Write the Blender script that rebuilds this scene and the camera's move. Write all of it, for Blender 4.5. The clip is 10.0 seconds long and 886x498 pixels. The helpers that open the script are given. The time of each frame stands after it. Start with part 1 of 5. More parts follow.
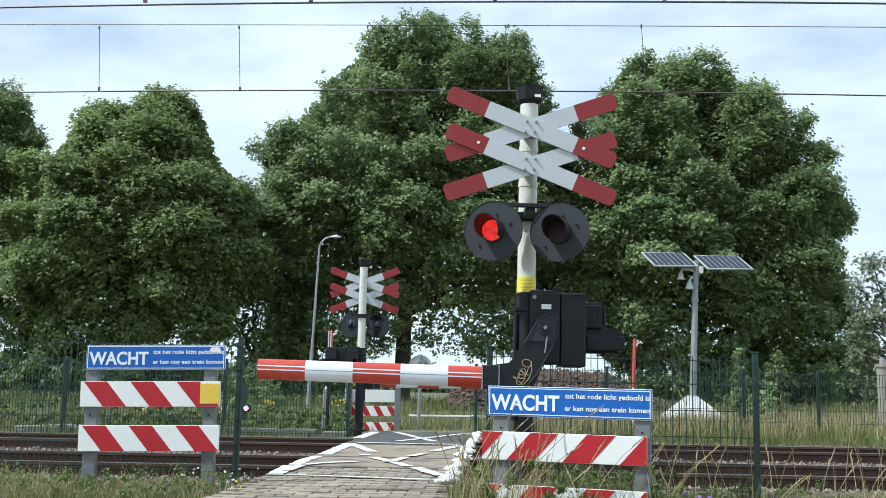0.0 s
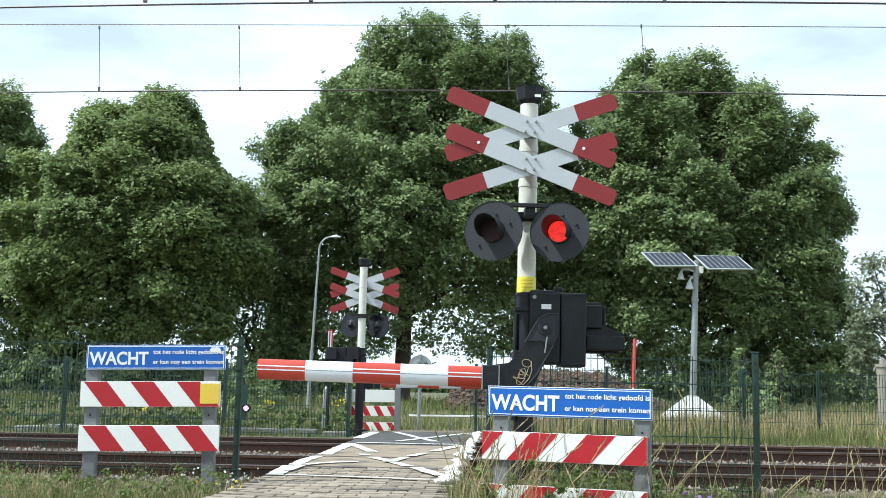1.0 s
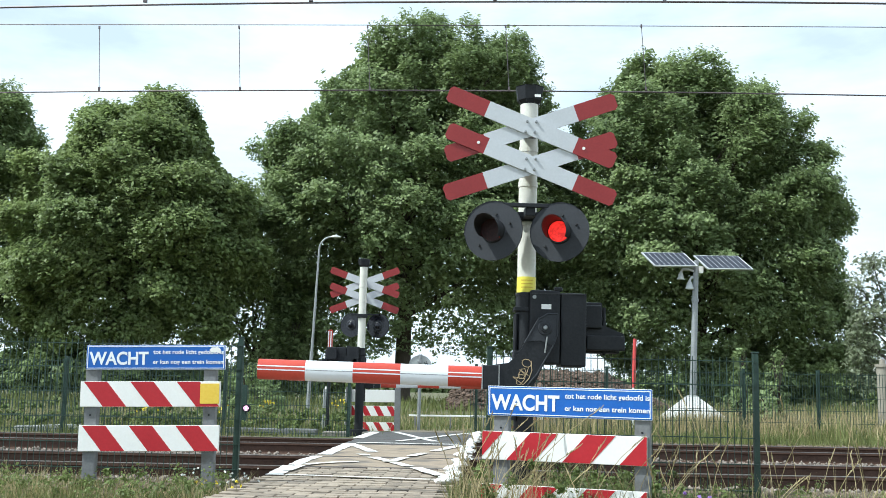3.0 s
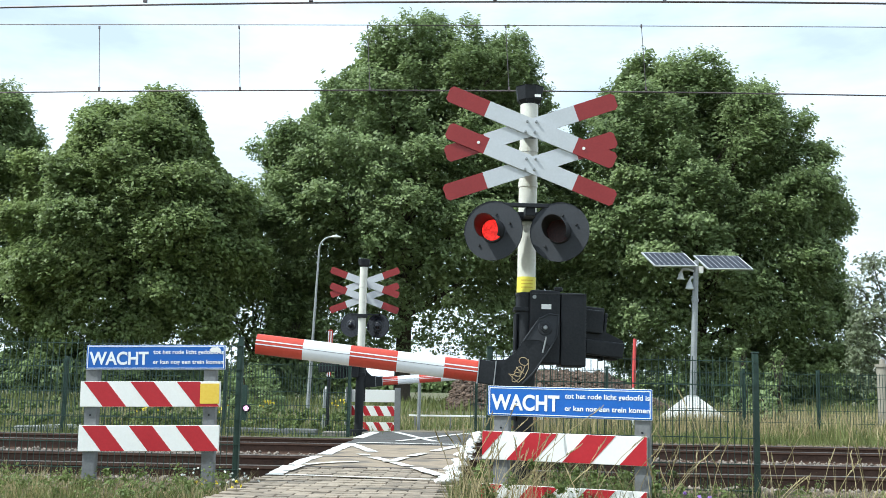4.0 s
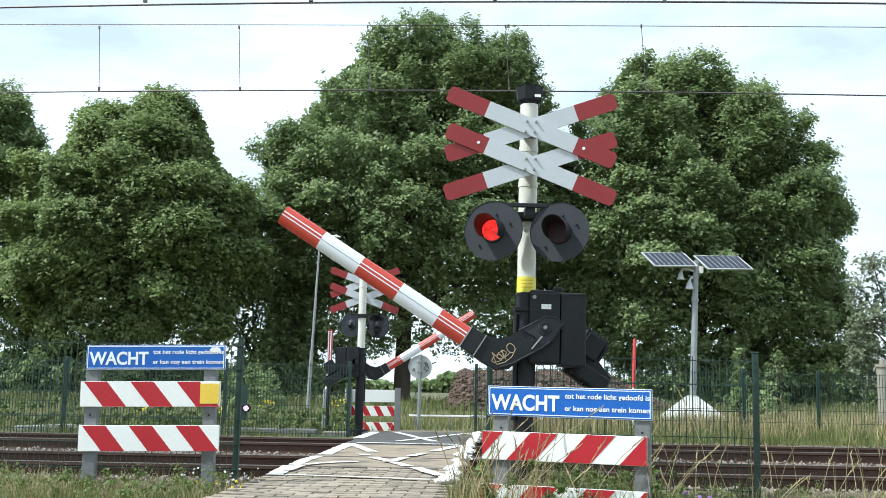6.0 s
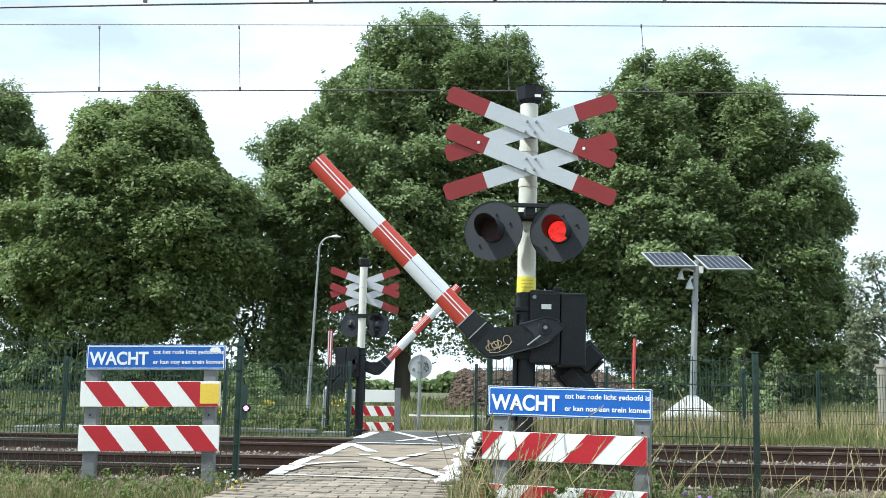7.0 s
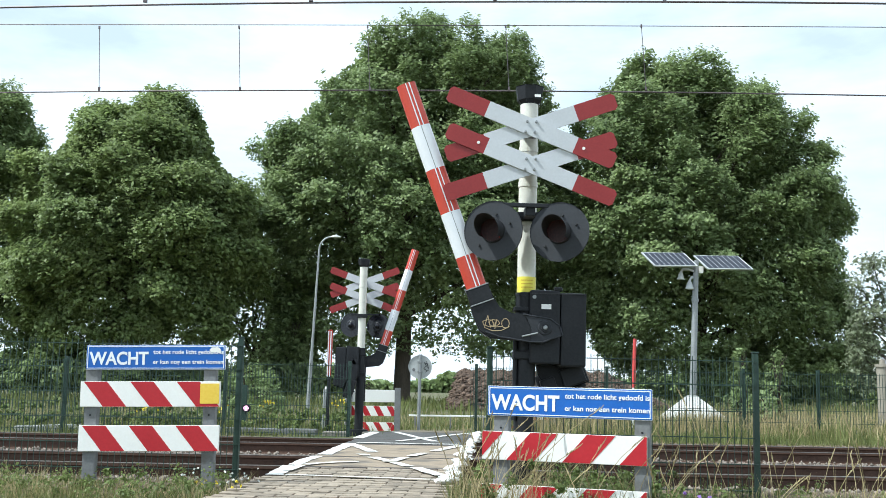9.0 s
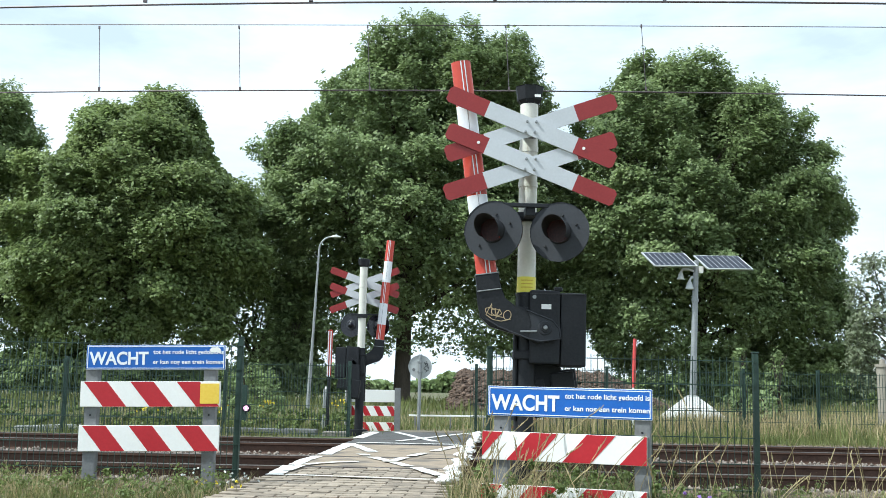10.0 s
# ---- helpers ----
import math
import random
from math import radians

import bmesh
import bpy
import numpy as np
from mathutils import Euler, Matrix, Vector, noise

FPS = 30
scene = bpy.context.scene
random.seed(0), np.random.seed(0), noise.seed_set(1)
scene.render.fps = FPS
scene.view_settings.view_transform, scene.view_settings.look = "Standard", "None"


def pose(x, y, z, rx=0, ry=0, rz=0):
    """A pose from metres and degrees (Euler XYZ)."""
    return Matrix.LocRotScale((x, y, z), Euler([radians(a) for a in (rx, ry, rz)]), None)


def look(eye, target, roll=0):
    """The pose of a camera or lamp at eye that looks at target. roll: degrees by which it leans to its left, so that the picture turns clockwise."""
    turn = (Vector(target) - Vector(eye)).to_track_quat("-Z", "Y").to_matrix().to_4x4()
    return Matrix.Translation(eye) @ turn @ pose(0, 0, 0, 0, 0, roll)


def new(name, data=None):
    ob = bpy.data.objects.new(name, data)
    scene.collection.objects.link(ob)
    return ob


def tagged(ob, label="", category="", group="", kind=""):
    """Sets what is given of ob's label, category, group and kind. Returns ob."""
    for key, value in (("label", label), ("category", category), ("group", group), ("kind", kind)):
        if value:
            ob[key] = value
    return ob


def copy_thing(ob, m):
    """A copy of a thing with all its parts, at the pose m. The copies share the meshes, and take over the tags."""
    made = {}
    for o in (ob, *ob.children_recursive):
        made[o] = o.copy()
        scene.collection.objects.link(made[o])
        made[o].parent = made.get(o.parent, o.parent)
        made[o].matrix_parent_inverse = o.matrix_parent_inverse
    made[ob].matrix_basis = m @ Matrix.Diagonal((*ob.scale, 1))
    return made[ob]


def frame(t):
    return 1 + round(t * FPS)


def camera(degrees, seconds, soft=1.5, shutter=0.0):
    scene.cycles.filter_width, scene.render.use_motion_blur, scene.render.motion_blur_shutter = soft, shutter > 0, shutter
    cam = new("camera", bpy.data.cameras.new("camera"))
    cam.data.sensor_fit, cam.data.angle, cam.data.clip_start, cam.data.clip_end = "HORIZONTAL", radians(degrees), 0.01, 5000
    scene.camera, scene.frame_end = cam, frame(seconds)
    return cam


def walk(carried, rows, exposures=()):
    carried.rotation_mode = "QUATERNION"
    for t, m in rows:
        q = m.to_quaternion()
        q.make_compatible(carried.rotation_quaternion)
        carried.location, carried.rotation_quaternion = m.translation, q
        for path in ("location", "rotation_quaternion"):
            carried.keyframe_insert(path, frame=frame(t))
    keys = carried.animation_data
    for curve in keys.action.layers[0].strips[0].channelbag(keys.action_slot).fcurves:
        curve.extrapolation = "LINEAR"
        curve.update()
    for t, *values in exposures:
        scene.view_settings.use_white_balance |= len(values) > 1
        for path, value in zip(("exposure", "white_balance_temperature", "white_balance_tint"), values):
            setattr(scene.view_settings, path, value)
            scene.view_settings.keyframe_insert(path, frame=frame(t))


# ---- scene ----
cam = camera(47.07, 10.0, soft=0.8)
EYE = (0.0, 0.0, 0.70)
VIEW = look(EYE, (0.0, 10.0, 0.70 + 10.0 * 0.13944), 0.9)
walk(cam, [(0.0, VIEW), (10.0, VIEW)], [(0.0, 0.06, 5700, 3), (0.8, 0.28, 5850, 2), (2.0, 0.33, 5850, 2), (10.0, 0.34, 5850, 2)])

# ---- sky, sun ----
SUN_ELEV, SUN_AZ = 52.0, -110.0        # azimuth from +y towards +x
sun_dir = Vector((math.sin(radians(SUN_AZ)) * math.cos(radians(SUN_ELEV)),
                  math.cos(radians(SUN_AZ)) * math.cos(radians(SUN_ELEV)),
                  math.sin(radians(SUN_ELEV))))
world = bpy.data.worlds.new("world")
scene.world = world
world.use_nodes = True
wn, wl = world.node_tree.nodes, world.node_tree.links
wn.clear()
w_out = wn.new("ShaderNodeOutputWorld")
w_bg = wn.new("ShaderNodeBackground")
w_sky = wn.new("ShaderNodeTexSky")
w_sky.sky_type = "NISHITA"
w_sky.sun_disc = False
w_sky.sun_elevation = radians(SUN_ELEV)
w_sky.sun_rotation = radians(SUN_AZ)
w_sky.dust_density = 0.5
w_sky.air_density = 1.0
w_tc = wn.new("ShaderNodeTexCoord")
w_map = wn.new("ShaderNodeMapping")
w_map.inputs["Scale"].default_value = (1.6, 1.6, 5.0)
w_map.inputs["Rotation"].default_value = (0.0, 0.25, 0.3)
w_no = wn.new("ShaderNodeTexNoise")
w_no.inputs["Scale"].default_value = 1.9
w_no.inputs["Detail"].default_value = 7.0
w_no.inputs["Roughness"].default_value = 0.55
w_ramp = wn.new("ShaderNodeValToRGB")
w_ramp.color_ramp.elements[0].position = 0.36
w_ramp.color_ramp.elements[0].color = (0.60, 0.60, 0.60, 1)
w_ramp.color_ramp.elements[1].position = 0.56
w_mix = wn.new("ShaderNodeMix")
w_mix.data_type = "RGBA"
w_mix.inputs["B"].default_value = (8.9, 9.5, 10.2, 1)
w_bg.inputs["Strength"].default_value = 0.105
wl.new(w_tc.outputs["Generated"], w_map.inputs["Vector"])
wl.new(w_map.outputs["Vector"], w_no.inputs["Vector"])
wl.new(w_no.outputs["Fac"], w_ramp.inputs["Fac"])
wl.new(w_ramp.outputs["Color"], w_mix.inputs["Factor"])
wl.new(w_sky.outputs["Color"], w_mix.inputs["A"])
wl.new(w_mix.outputs["Result"], w_bg.inputs["Color"])
wl.new(w_bg.outputs["Background"], w_out.inputs["Surface"])

sun = new("sun", bpy.data.lights.new("sun", "SUN"))
sun.data.energy, sun.data.angle, sun.data.color = 4.2, radians(0.6), (1.0, 0.97, 0.91)
sun.matrix_world = look(sun_dir * 50, (0, 0, 0))


# ---- materials ----
def mat(name, a, b, rough=0.6, metal=0.0, scale=6.0, fine=60.0, bump=0.15, spec=0.5, per="", vary=0.25, stain=None, stain_at=0.62, coat=0.0, stretch=(1, 1, 1)):
    """Two colours mixed by a coarse and a fine noise, a stain colour, bump; per: 'object' or 'island' varies the value."""
    m = bpy.data.materials.new(name)
    m.use_nodes = True
    n, l = m.node_tree.nodes, m.node_tree.links
    bs = n["Principled BSDF"]
    tc, mp = n.new("ShaderNodeTexCoord"), n.new("ShaderNodeMapping")
    mp.inputs["Scale"].default_value = stretch
    l.new(tc.outputs["Object"], mp.inputs["Vector"])
    n1, n2 = n.new("ShaderNodeTexNoise"), n.new("ShaderNodeTexNoise")
    for q, s, d in ((n1, scale, 4), (n2, fine, 3)):
        q.inputs["Scale"].default_value, q.inputs["Detail"].default_value = s, d
        l.new(mp.outputs["Vector"], q.inputs["Vector"])
    add = n.new("ShaderNodeMath")
    add.operation = "MULTIPLY_ADD"
    add.inputs[1].default_value = 0.5
    l.new(n2.outputs["Fac"], add.inputs[0])
    half = n.new("ShaderNodeMath")
    half.operation = "MULTIPLY"
    half.inputs[1].default_value = 0.5
    l.new(n1.outputs["Fac"], half.inputs[0])
    l.new(half.outputs[0], add.inputs[2])
    rp = n.new("ShaderNodeMapRange")
    rp.inputs["From Min"].default_value, rp.inputs["From Max"].default_value = 0.34, 0.66
    l.new(add.outputs[0], rp.inputs["Value"])
    mx = n.new("ShaderNodeMix")
    mx.data_type = "RGBA"
    mx.inputs["A"].default_value, mx.inputs["B"].default_value = (*a, 1), (*b, 1)
    l.new(rp.outputs["Result"], mx.inputs["Factor"])
    colour = mx.outputs["Result"]
    if stain:
        n3 = n.new("ShaderNodeTexNoise")
        n3.inputs["Scale"].default_value, n3.inputs["Detail"].default_value = scale * 0.6, 6
        l.new(mp.outputs["Vector"], n3.inputs["Vector"])
        r3 = n.new("ShaderNodeMapRange")
        r3.inputs["From Min"].default_value, r3.inputs["From Max"].default_value = stain_at, stain_at + 0.14
        l.new(n3.outputs["Fac"], r3.inputs["Value"])
        m3 = n.new("ShaderNodeMix")
        m3.data_type = "RGBA"
        m3.inputs["B"].default_value = (*stain, 1)
        l.new(r3.outputs["Result"], m3.inputs["Factor"])
        l.new(colour, m3.inputs["A"])
        colour = m3.outputs["Result"]
    if per:
        if per == "object":
            src = n.new("ShaderNodeObjectInfo").outputs["Random"]
        else:
            src = n.new("ShaderNodeNewGeometry").outputs["Random Per Island"]
        mr = n.new("ShaderNodeMapRange")
        mr.inputs["To Min"].default_value, mr.inputs["To Max"].default_value = 1 - vary, 1 + vary
        l.new(src, mr.inputs["Value"])
        hs = n.new("ShaderNodeHueSaturation")
        l.new(mr.outputs["Result"], hs.inputs["Value"])
        l.new(colour, hs.inputs["Color"])
        colour = hs.outputs["Color"]
    l.new(colour, bs.inputs["Base Color"])
    bs.inputs["Roughness"].default_value, bs.inputs["Metallic"].default_value = rough, metal
    bs.inputs["Specular IOR Level"].default_value = spec
    bs.inputs["Coat Weight"].default_value = coat
    if bump:
        bp = n.new("ShaderNodeBump")
        bp.inputs["Strength"].default_value, bp.inputs["Distance"].default_value = bump, 0.02
        l.new(add.outputs[0], bp.inputs["Height"])
        l.new(bp.outputs["Normal"], bs.inputs["Normal"])
    return m


def leaf_mat(name, a, b, through_it=0.25, vary=0.35):
    m = mat(name, a, b, rough=0.5, scale=0.35, fine=3.0, bump=0.0, per="island", vary=vary, spec=0.3)
    n, l = m.node_tree.nodes, m.node_tree.links
    bs = n["Principled BSDF"]
    col = bs.inputs["Base Color"].links[0].from_socket
    tr = n.new("ShaderNodeBsdfTranslucent")
    ms = n.new("ShaderNodeMixShader")
    ms.inputs["Fac"].default_value = through_it
    l.new(col, tr.inputs["Color"])
    l.new(bs.outputs["BSDF"], ms.inputs[1])
    l.new(tr.outputs["BSDF"], ms.inputs[2])
    l.new(ms.outputs["Shader"], n["Material Output"].inputs["Surface"])
    return m


def glow_mat(name, colour, strength):
    m = bpy.data.materials.new(name)
    m.use_nodes = True
    n, l = m.node_tree.nodes, m.node_tree.links
    bs = n["Principled BSDF"]
    bs.inputs["Base Color"].default_value = (0.35, 0.01, 0.01, 1)
    tc, vo = n.new("ShaderNodeTexCoord"), n.new("ShaderNodeTexVoronoi")
    vo.inputs["Scale"].default_value = 60.0
    l.new(tc.outputs["Object"], vo.inputs["Vector"])
    mr = n.new("ShaderNodeMapRange")
    mr.inputs["From Min"].default_value, mr.inputs["From Max"].default_value = 0.0, 0.7
    mr.inputs["To Min"].default_value, mr.inputs["To Max"].default_value = strength * 1.35, strength * 0.5
    l.new(vo.outputs["Distance"], mr.inputs["Value"])
    bs.inputs["Emission Color"].default_value = (*colour, 1)
    l.new(mr.outputs["Result"], bs.inputs["Emission Strength"])
    return m


M_WHITE_POST = mat("cream_post_paint", (0.62, 0.60, 0.52), (0.70, 0.68, 0.60), 0.45, scale=4, stain=(0.42, 0.38, 0.30), stain_at=0.66, bump=0.05)
M_BLACK = mat("black_machine_paint", (0.008, 0.009, 0.011), (0.02, 0.021, 0.024), 0.5, scale=5, stain=(0.045, 0.043, 0.04), stain_at=0.68, bump=0.12, spec=0.3)
M_DISC = mat("matt_black_plate", (0.017, 0.019, 0.024), (0.027, 0.029, 0.035), 0.65, scale=9, bump=0.05)
M_SIGN_WHITE = mat("white_sign_sheet", (0.50, 0.51, 0.53), (0.56, 0.57, 0.59), 0.4, scale=4, stain=(0.42, 0.41, 0.38), stain_at=0.68, bump=0.02)
M_SIGN_RED = mat("red_sign_sheet", (0.225, 0.014, 0.014), (0.275, 0.021, 0.02), 0.42, scale=5, stain=(0.22, 0.024, 0.024), bump=0.02)
M_BOARD_WHITE = mat("white_board_paint", (0.82, 0.80, 0.76), (0.88, 0.865, 0.83), 0.4, scale=3, stain=(0.62, 0.60, 0.52), stain_at=0.7, bump=0.03)
M_BOARD_RED = mat("red_board_paint", (0.39, 0.009, 0.018), (0.46, 0.015, 0.025), 0.4, scale=5, stain=(0.42, 0.03, 0.03), bump=0.03)
M_BLUE = mat("blue_sign_sheet", (0.012, 0.10, 0.42), (0.016, 0.125, 0.48), 0.35, scale=4, stain=(0.02, 0.10, 0.34), bump=0.02)
M_LETTER = mat("white_lettering", (0.80, 0.82, 0.84), (0.86, 0.87, 0.88), 0.4, scale=5, bump=0.0)
M_BOOM_RED = mat("orange_red_boom_paint", (0.47, 0.05, 0.03), (0.55, 0.068, 0.04), 0.38, scale=5, stain=(0.42, 0.06, 0.04), bump=0.03)
M_BOOM_WHITE = mat("white_boom_paint", (0.74, 0.75, 0.78), (0.80, 0.81, 0.83), 0.35, scale=5, stain=(0.60, 0.59, 0.55), bump=0.03)
M_YELLOW = mat("yellow_band", (0.78, 0.52, 0.05), (0.84, 0.60, 0.09), 0.4, scale=7, bump=0.02)
M_LEMON = mat("lemon_yellow_band", (0.72, 0.62, 0.05), (0.80, 0.70, 0.09), 0.4, scale=7, bump=0.02)
M_GLOSS = mat("glossy_black_housing", (0.008, 0.008, 0.012), (0.014, 0.014, 0.02), 0.18, scale=9, bump=0.0)
M_GREY_STEEL = mat("galvanised_steel", (0.26, 0.27, 0.27), (0.36, 0.37, 0.37), 0.5, 0.5, scale=8, stain=(0.2, 0.19, 0.17), bump=0.06)
M_GREY_POST = mat("weathered_grey_post", (0.13, 0.135, 0.14), (0.2, 0.2, 0.2), 0.6, scale=6, stain=(0.10, 0.09, 0.07), bump=0.12)
M_FENCE = mat("green_fence_coating", (0.016, 0.04, 0.028), (0.03, 0.06, 0.045), 0.5, scale=7, bump=0.05)
M_RAIL = mat("rusty_rail_steel", (0.06, 0.032, 0.022), (0.10, 0.055, 0.036), 0.75, 0.2, scale=9, stain=(0.035, 0.022, 0.018), bump=0.2)
M_RAIL_TOP = mat("worn_rail_head", (0.12, 0.10, 0.09), (0.2, 0.17, 0.15), 0.45, 0.7, scale=5, bump=0.05, stretch=(0.2, 3, 1))
M_SLEEPER = mat("grey_sleeper_concrete", (0.20, 0.18, 0.155), (0.28, 0.255, 0.22), 0.85, scale=7, stain=(0.11, 0.08, 0.06), bump=0.3)
M_BALLAST = mat("ballast_stone", (0.17, 0.135, 0.11), (0.27, 0.23, 0.19), 0.9, scale=12, per="island", vary=0.45, bump=0.3)
M_BALLAST_BED = mat("ballast_bed", (0.06, 0.045, 0.036), (0.15, 0.12, 0.10), 0.95, scale=14, fine=70, bump=1.0)
M_GROUND = mat("dry_grassy_soil", (0.075, 0.075, 0.03), (0.16, 0.135, 0.07), 0.95, scale=1.2, fine=25, stain=(0.06, 0.09, 0.025), stain_at=0.5, bump=0.8)
M_PAVER = mat("grey_paver", (0.225, 0.18, 0.135), (0.34, 0.28, 0.215), 0.85, scale=6, per="object", vary=0.28, stain=(0.13, 0.11, 0.085), stain_at=0.52, bump=0.25)
M_JOINT = mat("sandy_joint", (0.12, 0.10, 0.075), (0.2, 0.17, 0.12), 0.95, scale=10, bump=0.6)
M_DECK = mat("crossing_deck_concrete", (0.235, 0.18, 0.125), (0.32, 0.255, 0.185), 0.85, scale=5, stain=(0.15, 0.125, 0.10), stain_at=0.5, bump=0.3)
M_ASPHALT = mat("dark_asphalt_panel", (0.055, 0.054, 0.052), (0.095, 0.09, 0.085), 0.85, scale=8, stain=(0.14, 0.125, 0.11), stain_at=0.6, bump=0.3)
M_MARK = mat("worn_white_road_paint", (0.66, 0.64, 0.60), (0.78, 0.77, 0.74), 0.6, scale=9, stain=(0.34, 0.30, 0.24), stain_at=0.53, bump=0.15)
M_BARK = mat("grey_brown_bark", (0.045, 0.036, 0.026), (0.09, 0.072, 0.052), 0.9, scale=3, fine=18, bump=0.6, stretch=(1, 1, 0.3))
M_LEAF = leaf_mat("green_leaves", (0.178, 0.24, 0.102), (0.305, 0.372, 0.162), 0.42, 0.34)
M_LEAF_LIGHT = leaf_mat("yellow_green_leaves", (0.175, 0.235, 0.09), (0.30, 0.36, 0.14), 0.42, 0.34)
M_LEAF_GREY = leaf_mat("grey_green_leaves", (0.20, 0.235, 0.14), (0.31, 0.34, 0.225), 0.45)
M_GRASS = leaf_mat("green_grass", (0.11, 0.145, 0.045), (0.21, 0.215, 0.08), 0.3)
M_STRAW = leaf_mat("dry_grass", (0.31, 0.25, 0.125), (0.47, 0.39, 0.22), 0.25)
M_FLOWER_Y = mat("yellow_petals", (0.70, 0.55, 0.02), (0.8, 0.66, 0.05), 0.6, bump=0.0)
M_FLOWER_P = mat("violet_petals", (0.30, 0.16, 0.50), (0.42, 0.26, 0.62), 0.6, bump=0.0)
M_FLOWER_W = mat("white_petals", (0.75, 0.75, 0.70), (0.8, 0.8, 0.78), 0.6, bump=0.0)
M_CONCRETE = mat("pale_concrete", (0.42, 0.42, 0.40), (0.54, 0.54, 0.51), 0.8, scale=3, stain=(0.32, 0.31, 0.28), bump=0.15)
M_SOLAR = mat("dark_solar_cells", (0.03, 0.035, 0.05), (0.045, 0.05, 0.065), 0.5, scale=4, bump=0.0, spec=0.25)
M_SOLAR_FRAME = mat("aluminium_frame", (0.55, 0.56, 0.57), (0.65, 0.66, 0.66), 0.4, 0.6, bump=0.02)
M_WIRE = mat("dark_copper_wire", (0.10, 0.085, 0.09), (0.16, 0.13, 0.13), 0.5, 0.6, bump=0.0)
M_SOIL = mat("heaped_dark_soil", (0.05, 0.033, 0.024), (0.15, 0.10, 0.072), 0.95, scale=2.5, fine=16, per="island", vary=0.4, bump=1.0, stain=(0.06, 0.045, 0.03))
M_VERGE = mat("brown_stony_soil", (0.10, 0.075, 0.05), (0.19, 0.15, 0.105), 0.95, scale=12, per="island", vary=0.4, bump=0.3)
# base beige is darkened to carry the shade the pillar stands in; stains are weathering
M_PILLAR = mat("weathered_shaded_beige_render", (0.24, 0.215, 0.17), (0.32, 0.29, 0.235), 0.85, scale=4, stain=(0.16, 0.14, 0.11), bump=0.15)
M_AMBER = mat("amber_print", (0.55, 0.36, 0.03), (0.6, 0.42, 0.04), 0.5, bump=0.0)
M_PLASTIC_RED = mat("faded_red_plastic", (0.52, 0.05, 0.05), (0.6, 0.08, 0.07), 0.5, bump=0.02)
M_GRAFFITI = mat("tan_spray_paint", (0.36, 0.27, 0.15), (0.44, 0.34, 0.2), 0.6, bump=0.0)
M_LENS_DARK = mat("unlit_dark_red_glass", (0.022, 0.007, 0.008), (0.04, 0.012, 0.012), 0.45, scale=60, bump=0.15, spec=0.3)
M_LENS_GLOW = glow_mat("lit_red_lens", (1.0, 0.03, 0.022), 0.95)
M_HOOD = mat("black_hood", (0.014, 0.014, 0.016), (0.024, 0.024, 0.027), 0.55, scale=9, bump=0.04)


# ---- mesh helpers ----
def part(name, bm, material, parent=None, label="", smooth=False):
    me = bpy.data.meshes.new(name)
    bmesh.ops.recalc_face_normals(bm, faces=bm.faces)
    bm.to_mesh(me)
    bm.free()
    for q in (material if isinstance(material, (list, tuple)) else [material]):
        me.materials.append(q)
    if smooth:
        for pl in me.polygons:
            pl.use_smooth = True
        me.set_sharp_from_angle(angle=radians(40))
    ob = new(name, me)
    ob.parent = parent
    return tagged(ob, label) if label else ob


def bulk(name, verts, faces, material, parent=None):
    """A large mesh from numpy arrays: verts (n, 3), faces (m, k)."""
    me = bpy.data.meshes.new(name)
    k = faces.shape[1]
    me.vertices.add(len(verts))
    me.vertices.foreach_set("co", verts.astype(np.float32).ravel())
    me.loops.add(faces.size)
    me.loops.foreach_set("vertex_index", faces.astype(np.int32).ravel())
    me.polygons.add(len(faces))
    me.polygons.foreach_set("loop_start", np.arange(0, faces.size, k, dtype=np.int32))
    me.update(calc_edges=True)
    me.validate()
    me.materials.append(material)
    ob = new(name, me)
    ob.parent = parent
    return ob


def thing(name, m, label, category, group="", kind=""):
    ob = new(name)
    ob.empty_display_size = 0.2
    ob.matrix_basis = m
    return tagged(ob, label, category, group, kind)


def box(bm, x0, x1, y0, y1, z0, z1, bevel=0.0, m=None, slot=0):
    g = bmesh.ops.create_cube(bm, size=1.0)
    vs = g["verts"]
    for v in vs:
        v.co = Vector(((x0 + x1) / 2 + v.co.x * (x1 - x0), (y0 + y1) / 2 + v.co.y * (y1 - y0), (z0 + z1) / 2 + v.co.z * (z1 - z0)))
    if m is not None:
        bmesh.ops.transform(bm, matrix=m, verts=vs)
    fs = list({f for v in vs for f in v.link_faces})
    for f in fs:
        f.material_index = slot
    if bevel:
        bmesh.ops.bevel(bm, geom=list({e for v in vs for e in v.link_edges}), offset=bevel, segments=2, affect="EDGES", profile=0.6)
    return bm


def tube(bm, a, b, r0, r1=None, n=16, caps=True, slot=0):
    a, b = Vector(a), Vector(b)
    d = b - a
    g = bmesh.ops.create_cone(bm, cap_ends=caps, segments=n, radius1=r0, radius2=r0 if r1 is None else r1, depth=d.length)
    mm = Matrix.Translation((a + b) / 2) @ d.to_track_quat("Z", "Y").to_matrix().to_4x4()
    bmesh.ops.transform(bm, matrix=mm, verts=g["verts"])
    for v in g["verts"]:
        for f in v.link_faces:
            f.material_index = slot
    return bm


